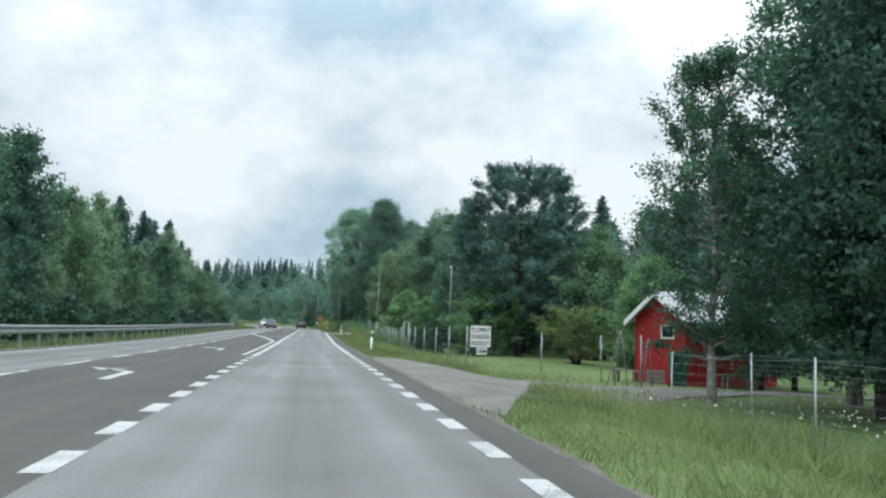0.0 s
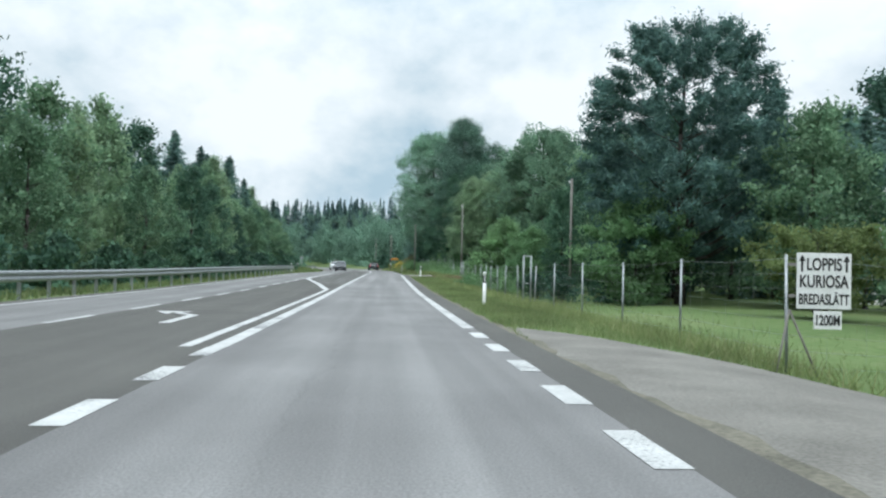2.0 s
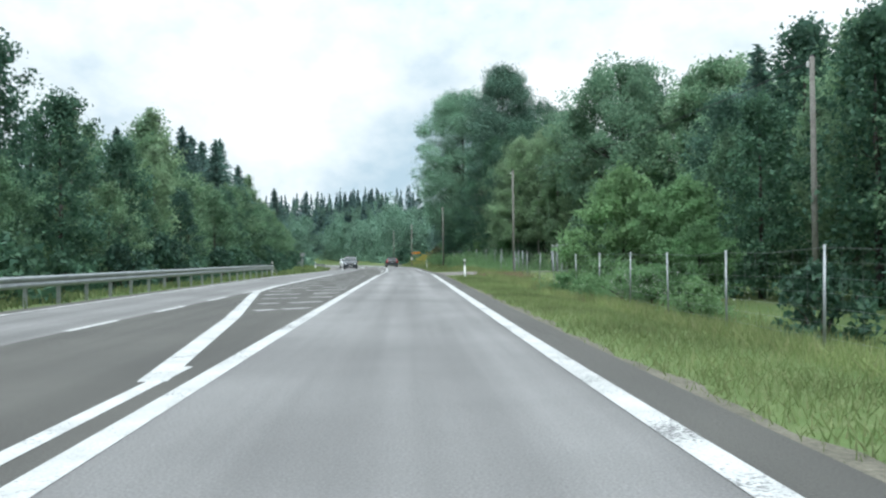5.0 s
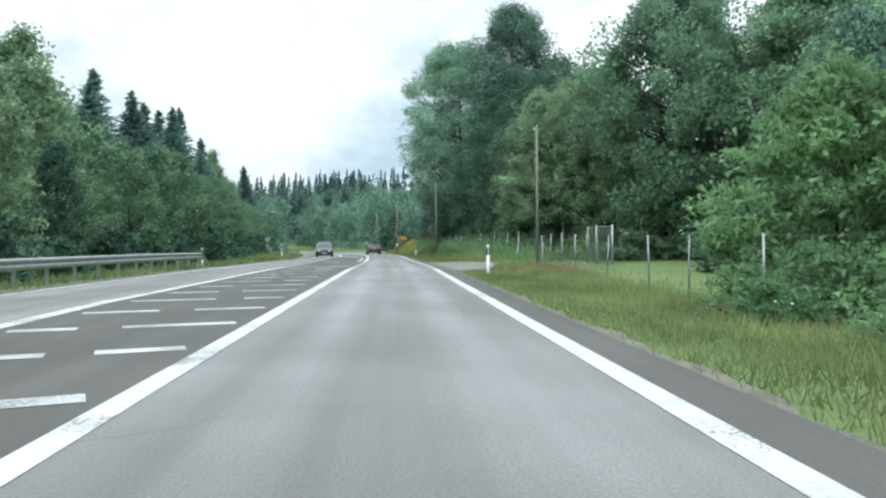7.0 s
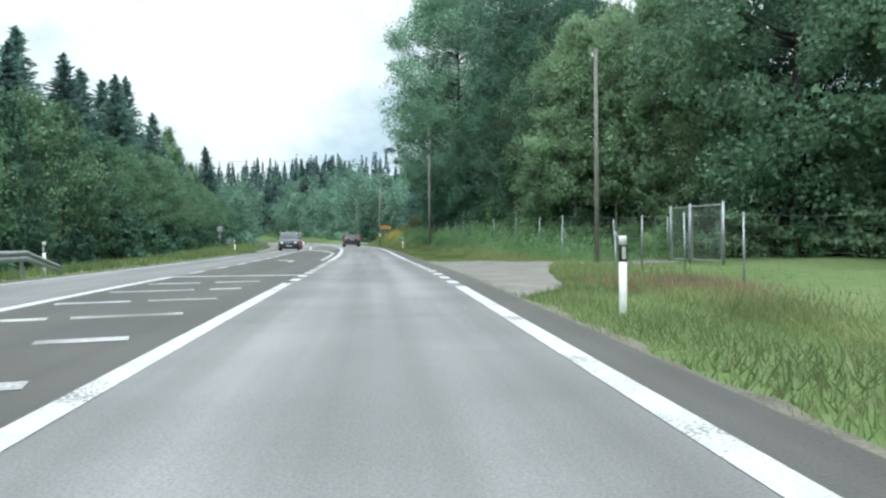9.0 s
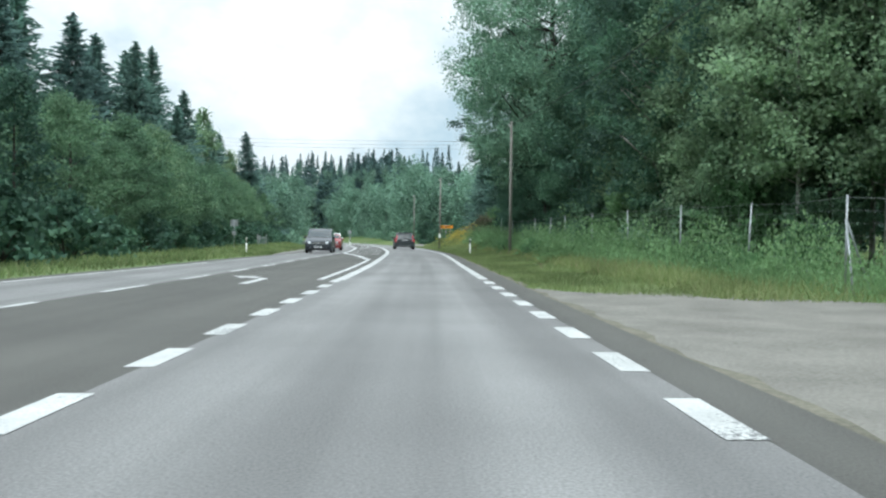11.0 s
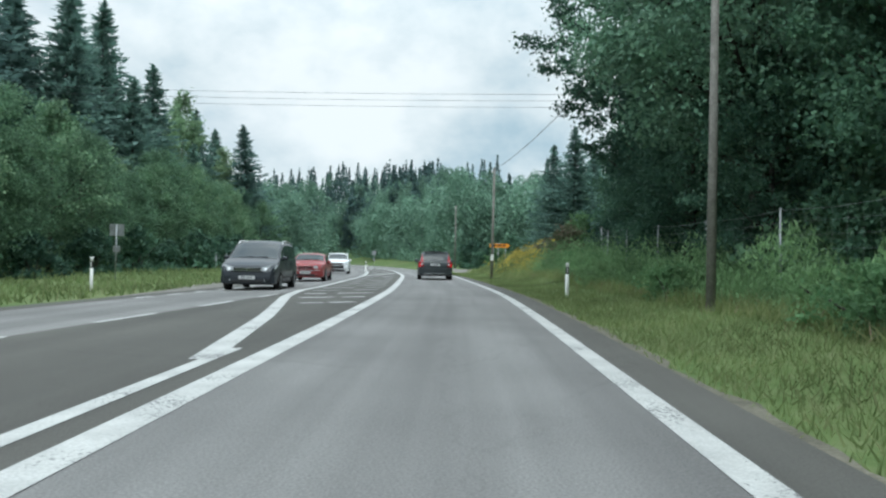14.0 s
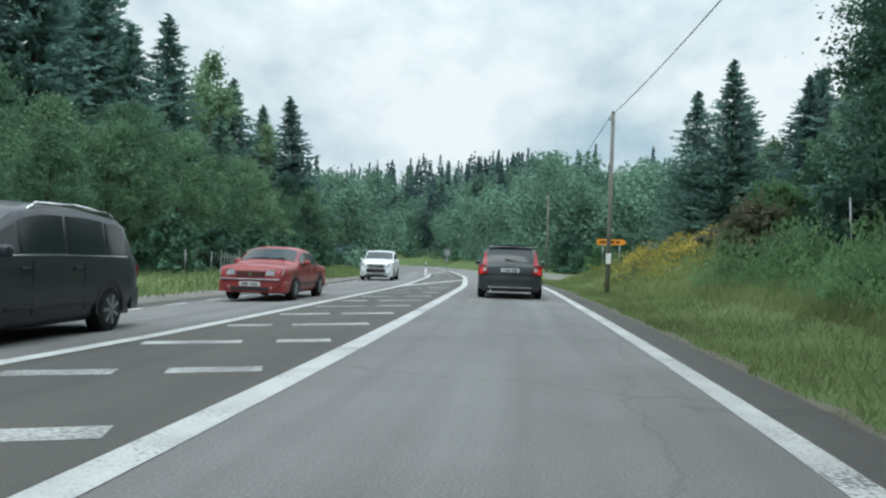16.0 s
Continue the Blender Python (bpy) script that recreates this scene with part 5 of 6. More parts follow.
def utility_pole(x, y, h, lean=0.0, sign=False):
    z = ground_at(x, y)
    t = thing("utility_pole", "weathered grey wooden utility pole", "pole", "utility poles", at=pose(x, y, z, 0, lean, 0))
    part("pole", Geo().cyl((0, 0, -0.5), (0, 0, h), 0.1, 0.072, 12), M_WOOD, t, smooth=True)
    part("cap", Geo().cyl((0, 0, h), (0, 0, h + 0.05), 0.08, 0.035, 12), M_BLACK, t, "dark pole cap")
    part("insulator", Geo().cyl((-0.13, 0, h - 0.3), (-0.13, 0, h - 0.14), 0.035, 0.045, 8), M_WHITE, t, "small white insulator")
    part("bracket", Geo().box((-0.08, 0, h - 0.32), (0.14, 0.03, 0.03)), M_STEEL, t)
    if sign:
        part("notice", Geo().box((0, -0.15, 1.45), (0.2, 0.02, 0.42)), M_WHITE, t, "small white notice on the pole", bevel=0.005)
    return (x - 0.13 + math.sin(radians(lean)) * h, y, z + h - 0.18)


P1 = utility_pole(12.3, 69.4, 7.5)
P2 = utility_pole(9.67, 113.9, 8.75)
P3 = utility_pole(5.35, 146.3, 7.6)
P4 = utility_pole(1.85, 182.5, 7.35, 0.4, True)
P5 = utility_pole(-1.65, 231.0, 8.0)
P6 = utility_pole(-8.2, 268.0, 8.2)


def cable(a, b, sag, r=0.014):
    t = np.linspace(0, 1, 15)
    pts = [tuple(a[j] + (b[j] - a[j]) * u - (sag * 4 * u * (1 - u) if j == 2 else 0) for j in range(3)) for u in t]
    ob = part("overhead_cable", Geo().tube(pts, [r] * 15, 5), M_CABLE, smooth=True)
    return tagged(ob, "thin dark overhead cable between poles", "cable", "overhead cables")


for a, b in ((P1, P2), (P2, P3), (P3, P4), (P4, P5), (P5, P6)):
    cable(a, b, 0.55)


def line_pole(x, y, h):
    """A wooden pole with a crossarm for three wires."""
    t = thing("power_pole", "wooden power line pole with a steel crossarm", "pole", "power line poles", at=pose(x, y, ground_at(x, y)))
    part("pole", Geo().cyl((0, 0, -0.8), (0, 0, h), 0.16, 0.11, 12), M_WOOD, t, smooth=True)
    for k in range(3):
        part("crossarm", Geo().box((0, -0.2, h - 0.3 - k * 0.32), (0.08, 0.5, 0.06)), M_STEEL, t)
        part("insulator", Geo().cyl((0, -0.4, h - 0.3 - k * 0.32), (0, -0.4, h - 0.14 - k * 0.32), 0.05, 0.035, 8), M_BLACK, t, "dark insulator")


POLE_TOP = 9.98
for x in (-33.0, 19.0):
    line_pole(x, 170.15, POLE_TOP - ground_at(x, 170.15))
for k in range(3):
    cable((-33.0, 169.75, POLE_TOP - 0.12 - k * 0.32), (19.0, 169.75, POLE_TOP - 0.14 - k * 0.32), 0.38, 0.008)


def painted_word(word, width, tall, material, parent, x, y, z):
    """Thick brush lettering, stretched to fill its line."""
    cu = bpy.data.curves.new("lettering", "FONT")
    cu.body, cu.size, cu.extrude, cu.offset = word, 1.0, 0.01, 0.018
    tmp = bpy.data.objects.new("lettering", cu)
    me = bpy.data.meshes.new_from_object(tmp)
    bpy.data.objects.remove(tmp)
    xs_ = [v.co.x for v in me.vertices]
    lo, hi = min(xs_), max(xs_)
    top = 0.73
    for v in me.vertices:
        v.co = Vector(((v.co.x - (lo + hi) / 2) / (hi - lo) * width, v.co.z * 0.3, v.co.y / top * tall))
    ob = part("lettering", me, material, parent)
    me.materials.clear()
    me.materials.append(material)
    ob.matrix_basis = pose(x, y, z)
    return ob


def flea_market_sign(x, y):
    z = ground_at(x, y)
    t = thing("flea_market_sign", "white hand-lettered flea market board on a wooden trestle", "sign", at=pose(x, y, z, 0, 0, -4))
    part("board", Geo().box((0, 0, 1.42), (0.78, 0.02, 0.80)), M_WHITE, t, "white board", bevel=0.004)
    part("lower_plate", Geo().box((0.06, 0, 0.86), (0.4, 0.02, 0.26)), M_WHITE, t, "small white plate", bevel=0.004)
    for dx, dy in ((-0.76, -0.12), (0.02, 0.06)):
        part("leg", Geo().cyl((-0.47, 0.05, 1.0), (dx, dy, -0.1), 0.016, None, 6), M_WOOD, t, smooth=True)
    for z0 in (1.2, 1.65):
        part("batten", Geo().box((-0.05, 0.03, z0), (0.9, 0.03, 0.045)), M_WOOD, t)
    for word, wide, tall, z0 in (("LOPPIS", 0.50, 0.18, 1.575), ("KURIOSA", 0.70, 0.18, 1.33), ("BREDASLÄTT", 0.72, 0.155, 1.085)):
        painted_word(word, wide, tall, M_INK, t, 0.0, -0.014, z0)
    for dx in (-0.32, 0.32):
        part("arrow_mark", Geo().box((dx, -0.013, 1.65), (0.028, 0.004, 0.20)).add([(dx - 0.05, -0.0155, 1.70), (dx + 0.05, -0.0155, 1.70), (dx, -0.0155, 1.79)], [(0, 1, 2)]), M_INK, t, "drawn arrow pointing up")
    painted_word("1200M", 0.34, 0.15, M_INK, t, 0.06, -0.014, 0.79)


flea_market_sign(6.52, 29.86)


def direction_sign(x, y):
    z = ground_at(x, y)
    t = thing("direction_sign", "orange arrow-shaped direction sign on two posts", "sign", at=pose(x, y, z, 0, 0, -4))
    ring = [(-0.85, 1.55), (0.70, 1.55), (0.9, 1.72), (0.70, 1.89), (-0.85, 1.89)]
    part("panel", Geo().loft([[(a, -0.02, b) for a, b in ring], [(a, 0.02, b) for a, b in ring]]), M_ORANGE, t, "orange panel")
    for dx in (-0.5, 0.5):
        part("post", Geo().cyl((dx, 0.05, -0.3), (dx, 0.05, 1.85), 0.03), M_STEEL, t, smooth=True)
    for dx, w in ((-0.5, 0.4), (-0.02, 0.42), (0.4, 0.24)):
        part("lettering_bar", Geo().box((dx, -0.026, 1.72), (w, 0.004, 0.12)), M_INK, t, "plain dark bar of lettering")


direction_sign(2.9, 199.0)


def back_of_sign(x, y, h, w, ph):
    z = ground_at(x, y)
    t = thing("road_sign", "grey back of a road sign on a steel post", "sign", at=pose(x, y, z))
    part("post", Geo().cyl((0, 0, -0.3), (0, 0, h), 0.03), M_STEEL, t, smooth=True)
    part("panel", Geo().box((0, 0.04, h - ph / 2), (w, 0.015, ph)), M_STEEL, t, "grey sign back", bevel=0.005)
    part("lower_panel", Geo().box((0, 0.04, h - ph - 0.55), (w * 0.5, 0.015, ph * 0.55)), M_STEEL, t, "small grey sign back", bevel=0.005)


back_of_sign(-14.3, 162.8, 2.3, 0.62, 0.5)
back_of_sign(-12.6, 236, 2.4, 0.6, 0.6)
back_of_sign(3.0, 205.5, 2.2, 0.45, 0.45)



def garden_gate(x, y):
    t = thing("garden_gate", "small pale grey gate standing in rough grass", "gate", at=pose(x, y, ground_at(x, y), 0, 0, 12))
    for dx in (-0.5, 0.5):
        part("gate_post", Geo().box((dx, 0, 0.55), (0.07, 0.07, 1.3)), M_NET, t, bevel=0.01)
    for k in range(5):
        part("paling", Geo().box((-0.32 + k * 0.16, 0, 0.55), (0.05, 0.03, 0.9)), M_NET, t)
    part("rail", Geo().box((0, 0.03, 0.8), (0.9, 0.03, 0.08)), M_NET, t)
    part("rail", Geo().box((0, 0.03, 0.3), (0.9, 0.03, 0.08)), M_NET, t)


garden_gate(-18.2, 191.7)
fence([(-17.0, 184), (-17.6, 188), (-19.0, 194), (-19.6, 199), (-20.0, 204)], 1.2, "low wire fence on thin posts", 0.024)

# ---- buildings ----


def shed(x, y, turn):
    t = thing("red_shed", "small red wooden shed with white bargeboards and sheet roof", "shed", at=pose(x, y, ground_at(x, y), 0, 0, turn))
    w, ln, e, a = 2.7, 4.6, 2.55, 3.45
    ring = [(-w / 2, -0.3), (w / 2, -0.3), (w / 2, e), (0, a - 0.12), (-w / 2, e)]
    part("wall", Geo().loft([[(p, 0.03, q) for p, q in ring], [(p, ln, q) for p, q in ring]]), M_RED, t, "red boarded wall")
    for i in range(18):
        px = -w / 2 + 0.075 + i * 0.15
        top = e + (a - 0.12 - e) * (1 - abs(px) / (w / 2)) - 0.06
        part("board", Geo().box((px, 0.012, top / 2 - 0.1), (0.135, 0.03, top + 0.2)), M_RED, t)
    for i in range(30):
        for sx in (-1, 1):
            part("board", Geo().box((sx * (w / 2 + 0.012), 0.08 + i * 0.153, e / 2 - 0.1), (0.03, 0.138, e + 0.1)), M_RED, t)
    for sx in (-1, 1):
        n = Vector((sx * (a - e), 0, w / 2)).normalized()
        p0, p1 = Vector((0, 0, a)), Vector((sx * (w / 2 + 0.4), 0, e - (a - e) * 0.4 / (w / 2)))
        q = Geo()
        q.loft([[tuple(p + Vector((0, yy, 0)) + n * k) for p, k in ((p0, 0), (p1, 0), (p1, 0.05), (p0, 0.05))] for yy in (-0.32, ln + 0.3)])
        part("roof", q, M_ROOF, t, "pale corrugated sheet roof slope")
        for i in range(20):
            b = Geo()
            yy = -0.28 + i * (ln + 0.5) / 19
            b.loft([[tuple(p + Vector((0, yy + o, 0)) + n * k) for o, k in ((-0.03, 0.05), (0.03, 0.05), (0.0, 0.075))] for p in (p0, p1)])
            part("roof_rib", b, M_ROOF, t)
        c = Geo()
        c.loft([[tuple(p + Vector((0, yy, 0)) + Vector((0, 0, k))) for yy, k in ((-0.35, -0.16), (-0.32, -0.16), (-0.32, 0.06), (-0.35, 0.06))] for p in (p0, p1)])
        part("bargeboard", c, M_WHITE, t, "white bargeboard")
    part("corner_board", Geo().box((-w / 2 - 0.02, -0.01, e / 2), (0.05, 0.06, e)), M_RED, t)
    win = part("window", Geo().box((0.45, -0.02, 1.95), (0.6, 0.05, 0.42)), M_GLASS, t, "small dark window")
    part("window_frame", Geo().box((0.45, -0.04, 2.18), (0.7, 0.05, 0.06)).box((0.45, -0.04, 1.72), (0.7, 0.05, 0.06)).box((0.13, -0.04, 1.95), (0.06, 0.05, 0.4)).box((0.77, -0.04, 1.95), (0.06, 0.05, 0.4)), M_WHITE, win, "white window frame")
    return t


shed(13.15, 28.4, -74)


def farmhouse(x, y, turn):
    t = thing("farmhouse", "white wooden house with pale roof, half hidden by trees", "house", at=pose(x, y, ground_at(x, y), 0, 0, turn))
    w, ln, e, a = 6.4, 10.0, 4.4, 8.3
    ring = [(-w / 2, -0.3), (w / 2, -0.3), (w / 2, e), (0, a - 0.1), (-w / 2, e)]
    part("wall", Geo().loft([[(p, 0, q) for p, q in ring], [(p, ln, q) for p, q in ring]]), M_WHITE, t, "white boarded wall")
    for i in range(42):
        px = -w / 2 + 0.08 + i * 0.152
        top = e + (a - 0.1 - e) * (1 - abs(px) / (w / 2)) - 0.06
        part("board", Geo().box((px, -0.012, top / 2), (0.135, 0.024, top)), M_WHITE, t)
    for sx in (-1, 1):
        n = Vector((sx * (a - e), 0, w / 2)).normalized()
        p0, p1 = Vector((0, 0, a)), Vector((sx * (w / 2 + 0.5), 0, e - (a - e) * 0.5 / (w / 2)))
        part("roof", Geo().loft([[tuple(p + Vector((0, yy, 0)) + n * k) for p, k in ((p0, 0), (p1, 0), (p1, 0.09), (p0, 0.09))] for yy in (-0.5, ln + 0.5)]), M_ROOF, t, "pale grey roof slope")
        part("bargeboard", Geo().loft([[tuple(p + Vector((0, yy, k))) for yy, k in ((-0.55, -0.2), (-0.5, -0.2), (-0.5, 0.08), (-0.55, 0.08))] for p in (p0, p1)]), M_WHITE, t, "white bargeboard")
    part("porch_roof", Geo().box((-4.9, 1.6, 2.9), (3.6, 2.4, 0.14)), M_WHITE, t, "flat white porch roof", bevel=0.02)
    for px in (-6.5, -5.0):
        part("porch_post", Geo().box((px, 0.6, 1.3), (0.12, 0.12, 3.1)), M_WHITE, t)
    for px, pz in ((-1.9, 1.6), (1.9, 1.6), (0, 4.4)):
        wn = part("window", Geo().box((px, -0.03, pz), (1.0, 0.05, 1.2)), M_GLASS, t, "dark window")
        part("window_frame", Geo().box((px, -0.05, pz + 0.62), (1.15, 0.06, 0.08)).box((px, -0.05, pz - 0.62), (1.15, 0.06, 0.08)).box((px - 0.53, -0.05, pz), (0.08, 0.06, 1.2)).box((px + 0.53, -0.05, pz), (0.08, 0.06, 1.2)).box((px, -0.06, pz), (0.05, 0.05, 1.2)), M_WHITE, wn)


farmhouse(30.6, 62.6, -30)


def wheelie_bin(x, y):
    t = thing("wheelie_bin", "dark green plastic wheelie bin beside the drive", "bin", at=pose(x, y, ground_at(x, y) + 0.06, 0, 0, -15))
    def ring(z, a, b):
        return [(-a, -b, z), (a, -b, z), (a, b, z), (-a, b, z)]
    part("body", Geo().loft([ring(0.05, 0.21, 0.24), ring(0.9, 0.28, 0.34), ring(0.97, 0.3, 0.37)]), M_GREENBIN, t, bevel=0.015)
    part("lid", Geo().loft([ring(0.975, 0.31, 0.39), ring(1.04, 0.3, 0.37), ring(1.09, 0.22, 0.28)]), M_GREENBIN, t, "green hinged lid", bevel=0.012)
    part("handle", Geo().cyl((-0.2, 0.42, 0.95), (0.2, 0.42, 0.95), 0.018), M_GREENBIN, t, smooth=True)
    for sx in (-1, 1):
        part("wheel", Geo().cyl((sx * 0.2, 0.25, 0.1), (sx * 0.25, 0.25, 0.1), 0.1, None, 14), M_RUBBER, t, "black wheel", smooth=True)


wheelie_bin(11.7, 23.9)


def trestle(x, y, turn, h=1.5):
    t = thing("wooden_trestle", "thin wooden A-frame trestle standing in grass", "trestle", "wooden trestles", at=pose(x, y, ground_at(x, y), 0, 0, turn))
    for dx, dy in ((-0.45, 0), (0.3, 0.0), (0.02, 0.45)):
        part("leg", Geo().cyl((dx, dy, -0.05), (dx * 0.06, dy * 0.06, h), 0.017, 0.014, 6), M_WOOD, t, smooth=True)


trestle(10.3, 25.3, 0, 1.9)
trestle(11.0, 24.6, 40, 1.6)


def garden_bench(x, y, turn):
    t = thing("garden_bench", "weathered wooden plank bench", "bench", at=pose(x, y, ground_at(x, y), 0, 0, turn))
    for k in range(3):
        part("plank", Geo().box((0, k * 0.14, 0.46), (1.5, 0.12, 0.035)), M_WOOD, t, bevel=0.005)
    for sx in (-0.6, 0.6):
        for dy in (0.02, 0.26):
            part("leg", Geo().box((sx, dy, 0.2), (0.07, 0.07, 0.5)), M_WOOD, t, bevel=0.005)


garden_bench(11.9, 28.9, -74)
garden_bench(15.2, 26.2, 16)


def crate(x, y):
    t = thing("wooden_crate", "small wooden crate by the shed wall", "crate", at=pose(x, y, ground_at(x, y), 0, 0, -20))
    for k in range(3):
        for sy in (-1, 1):
            part("slat", Geo().box((0, sy * 0.2, 0.1 + k * 0.16), (0.6, 0.02, 0.12)), M_WOOD, t)
    for sx in (-1, 1):
        part("end_panel", Geo().box((sx * 0.29, 0, 0.25), (0.02, 0.38, 0.48)), M_WOOD, t)


crate(12.3, 26.9)

# ---- vehicles ----


def car(name, label, paint, at, L, W, H, belt, top, glass, wheels, doors, tumble, style):
    """A car that points along +y, rear bumper at y = 0. top: (y, height) of its outline along the middle; glass: rear window and windscreen (from, to)."""
    t = thing(name, label, "car", at=at)
    h2 = W / 2
    ty, tz = [p[0] for p in top], [p[1] for p in top]

    def zt(y):
        return float(np.interp(y, ty, tz))

    def half(y):
        return h2 * float(np.interp(y, [0, 0.06, 0.25, 0.9, L - 1.2, L - 0.5, L - 0.15, L - 0.03, L], [0.88, 0.945, 0.985, 1, 1, 0.99, 0.935, 0.85, 0.79]))

    def low(y):
        return float(np.interp(y, [0, 0.1, 0.4, L - 0.5, L - 0.1, L], [0.33, 0.26, 0.2, 0.2, 0.24, 0.3]))

    def edge(y):
        """Waist and roof-edge points of one side at y."""
        w, z = half(y), zt(y)
        k = min(1.0, max(0.0, (z - belt) / (H - belt)))
        zb = min(belt, z - 0.05)
        wt = w * (0.93 + (tumble - 0.93) * k ** 0.8)
        return Vector((w * 0.965, y, zb)), Vector((wt, y, z - 0.035 - 0.03 * k))

    def across(y, u):
        """Point of the upper skin, u from -1 to 1."""
        e = edge(y)[1]
        z = zt(y) + 0.015
        return Vector((e.x * u, y, z - (z - e.z) * abs(u) ** 3.6))

    def ring(y):
        w, f = half(y), low(y)
        b, e = edge(y)
        mid = min(0.62, b.z - 0.08)
        right = [(w * 0.84, y, f), (w * 0.955, y, f + 0.09), (w * 0.995, y, (f + mid) / 2 + 0.08), (w, y, mid), (w * 0.99, y, (mid + b.z) / 2 + 0.02), tuple(b), tuple((b + e) / 2), tuple(e)]
        roof = [tuple(across(y, u)) for u in (0.9, 0.72, 0.4, 0.0, -0.4, -0.72, -0.9)]
        return right + roof + [(-x, q, z) for x, q, z in reversed(right)]
    stations = sorted(set([round(v, 3) for v in ty] + [0.02, 0.06, 0.16, 0.25, L - 0.5, L - 0.3, L - 0.15, L - 0.07, L - 0.03] + [round(v, 3) for v in np.linspace(0.4, L - 0.6, 22)]))
    body = part("body", Geo().loft([ring(y) for y in stations]), paint, t, smooth=True)

    def skin(pname, fn, ys, us, material, parent, lift, lab):
        """A thin curved panel laid on the skin."""
        rows = [[fn(y, u) for u in us] for y in ys]
        n, m = len(ys), len(us)
        v = []
        for i in range(n):
            for j in range(m):
                a = rows[min(i + 1, n - 1)][j] - rows[max(i - 1, 0)][j]
                b = rows[i][min(j + 1, m - 1)] - rows[i][max(j - 1, 0)]
                nn = a.cross(b)
                nn = nn.normalized() if nn.length > 1e-9 else Vector((0, 0, 1))
                if nn.dot(rows[i][j] - Vector((0, L / 2, 0.5))) < 0:
                    nn = -nn
                v.append(rows[i][j] + nn * lift)
        f = [(i * m + j, i * m + j + 1, (i + 1) * m + j + 1, (i + 1) * m + j) for i in range(n - 1) for j in range(m - 1)]
        return part(pname, Geo().add(v, f), material, parent, lab, smooth=True)

    (ra, rb), (wa, wb) = glass
    skin("windscreen", across, np.linspace(wa, wb, 9), np.linspace(-0.93, 0.93, 13), M_GLASS, t, 0.008, "sloping windscreen reflecting the sky")
    skin("rear_window", across, np.linspace(ra, rb, 7), np.linspace(-0.83, 0.83, 11), M_GLASS, t, 0.008, "dark rear window")

    def flank(sx):
        def fn(y, k):
            b, e = edge(y)
            p = b + (e - b) * k
            return Vector((p.x * sx, p.y, p.z))
        return fn
    cuts = style["pillars"]
    for sx in (1, -1):
        fn = flank(sx)
        for a, b in zip(cuts[:-1], cuts[1:]):
            skin("side_window", fn, np.linspace(a + 0.035, b - 0.035, 7), np.linspace(0.1, 0.86, 4), M_GLASS, t, 0.006, "dark side window")
        skin("window_trim", fn, np.linspace(cuts[0], cuts[-1], 16), (0.03, 0.075), M_CHROME if style.get("bright") else M_BLACK, t, 0.007, "strip below the windows")
        for yw in wheels:
            R = 0.33
            wl = part("wheel", Geo().cyl((sx * (h2 - 0.2), yw, R), (sx * (h2 - 0.01), yw, R), R, R, 24).cyl((sx * (h2 - 0.01), yw, R), (sx * (h2 + 0.008), yw, R), R, R * 0.9, 24), M_RUBBER, t, "black tyre")
            rim = Geo().cyl((sx * (h2 + 0.007), yw, R), (sx * (h2 + 0.012), yw, R), R * 0.68, R * 0.62, 20)
            part("rim", rim, M_BLACK, wl, "dark wheel well")
            spokes = Geo()
            for k in range(7):
                an = k * 0.8976
                spokes.box((sx * (h2 + 0.018), yw + math.cos(an) * 0.11, R + math.sin(an) * 0.11), (0.012, 0.19, 0.045), Euler((an, 0, 0)).to_matrix())
            part("spokes", spokes, M_STEEL, wl, "grey alloy spokes")
            part("wheel_arch", Geo().loft([[(sx * (h2 - 0.05 + q), yw + math.cos(v) * k, R + 0.02 + math.sin(v) * k) for v in np.linspace(-0.2, 3.34, 15)] + [(sx * (h2 - 0.05 + q), yw + math.cos(v) * (k - 0.05), R + 0.02 + math.sin(v) * (k - 0.05)) for v in np.linspace(3.34, -0.2, 15)] for q, k in ((0.0, 0.395), (0.055, 0.395))]), M_BLACK, t)
        ym = wb - 0.42
        m = part("mirror", Geo().box((sx * (h2 + 0.07), ym, belt + 0.07), (0.2, 0.12, 0.14)), paint, t, "wing mirror", smooth=True, bevel=0.045)
        part("mirror_arm", Geo().box((sx * (h2 - 0.03), ym, belt + 0.0), (0.14, 0.05, 0.05)), M_BLACK, m)
        if style.get("rails"):
            r0, r1 = style["rails"]
            pts = [flank(sx)(y, 1.0) + Vector((-sx * 0.03, 0, dz)) for y, dz in ((r0, 0.0), (r0 + 0.15, 0.065), ((r0 + r1) / 2, 0.07), (r1 - 0.15, 0.065), (r1, 0.0))]
            part("roof_rail", Geo().tube([tuple(p) for p in pts], [0.024] * 5, 7), M_BLACK if style.get("dark_rails") else M_CHROME, t, "roof rail", smooth=True)
        for yh in doors:
            part("door_handle", Geo().box((sx * (h2 * 0.99 + 0.012), yh, belt - 0.13), (0.03, 0.18, 0.035)), paint, t, bevel=0.01)
            part("door_gap", Geo().box((sx * (h2 - 0.007), yh - 0.17, 0.5 * belt + 0.16), (0.012, 0.012, belt * 0.6)), M_BLACK, t, "dark door joint")
        part("side_trim", Geo().box((sx * (h2 + 0.001), L * 0.48, 0.45), (0.016, L * 0.4, 0.05)), M_BLACK, t, "dark rubbing strip", bevel=0.005)
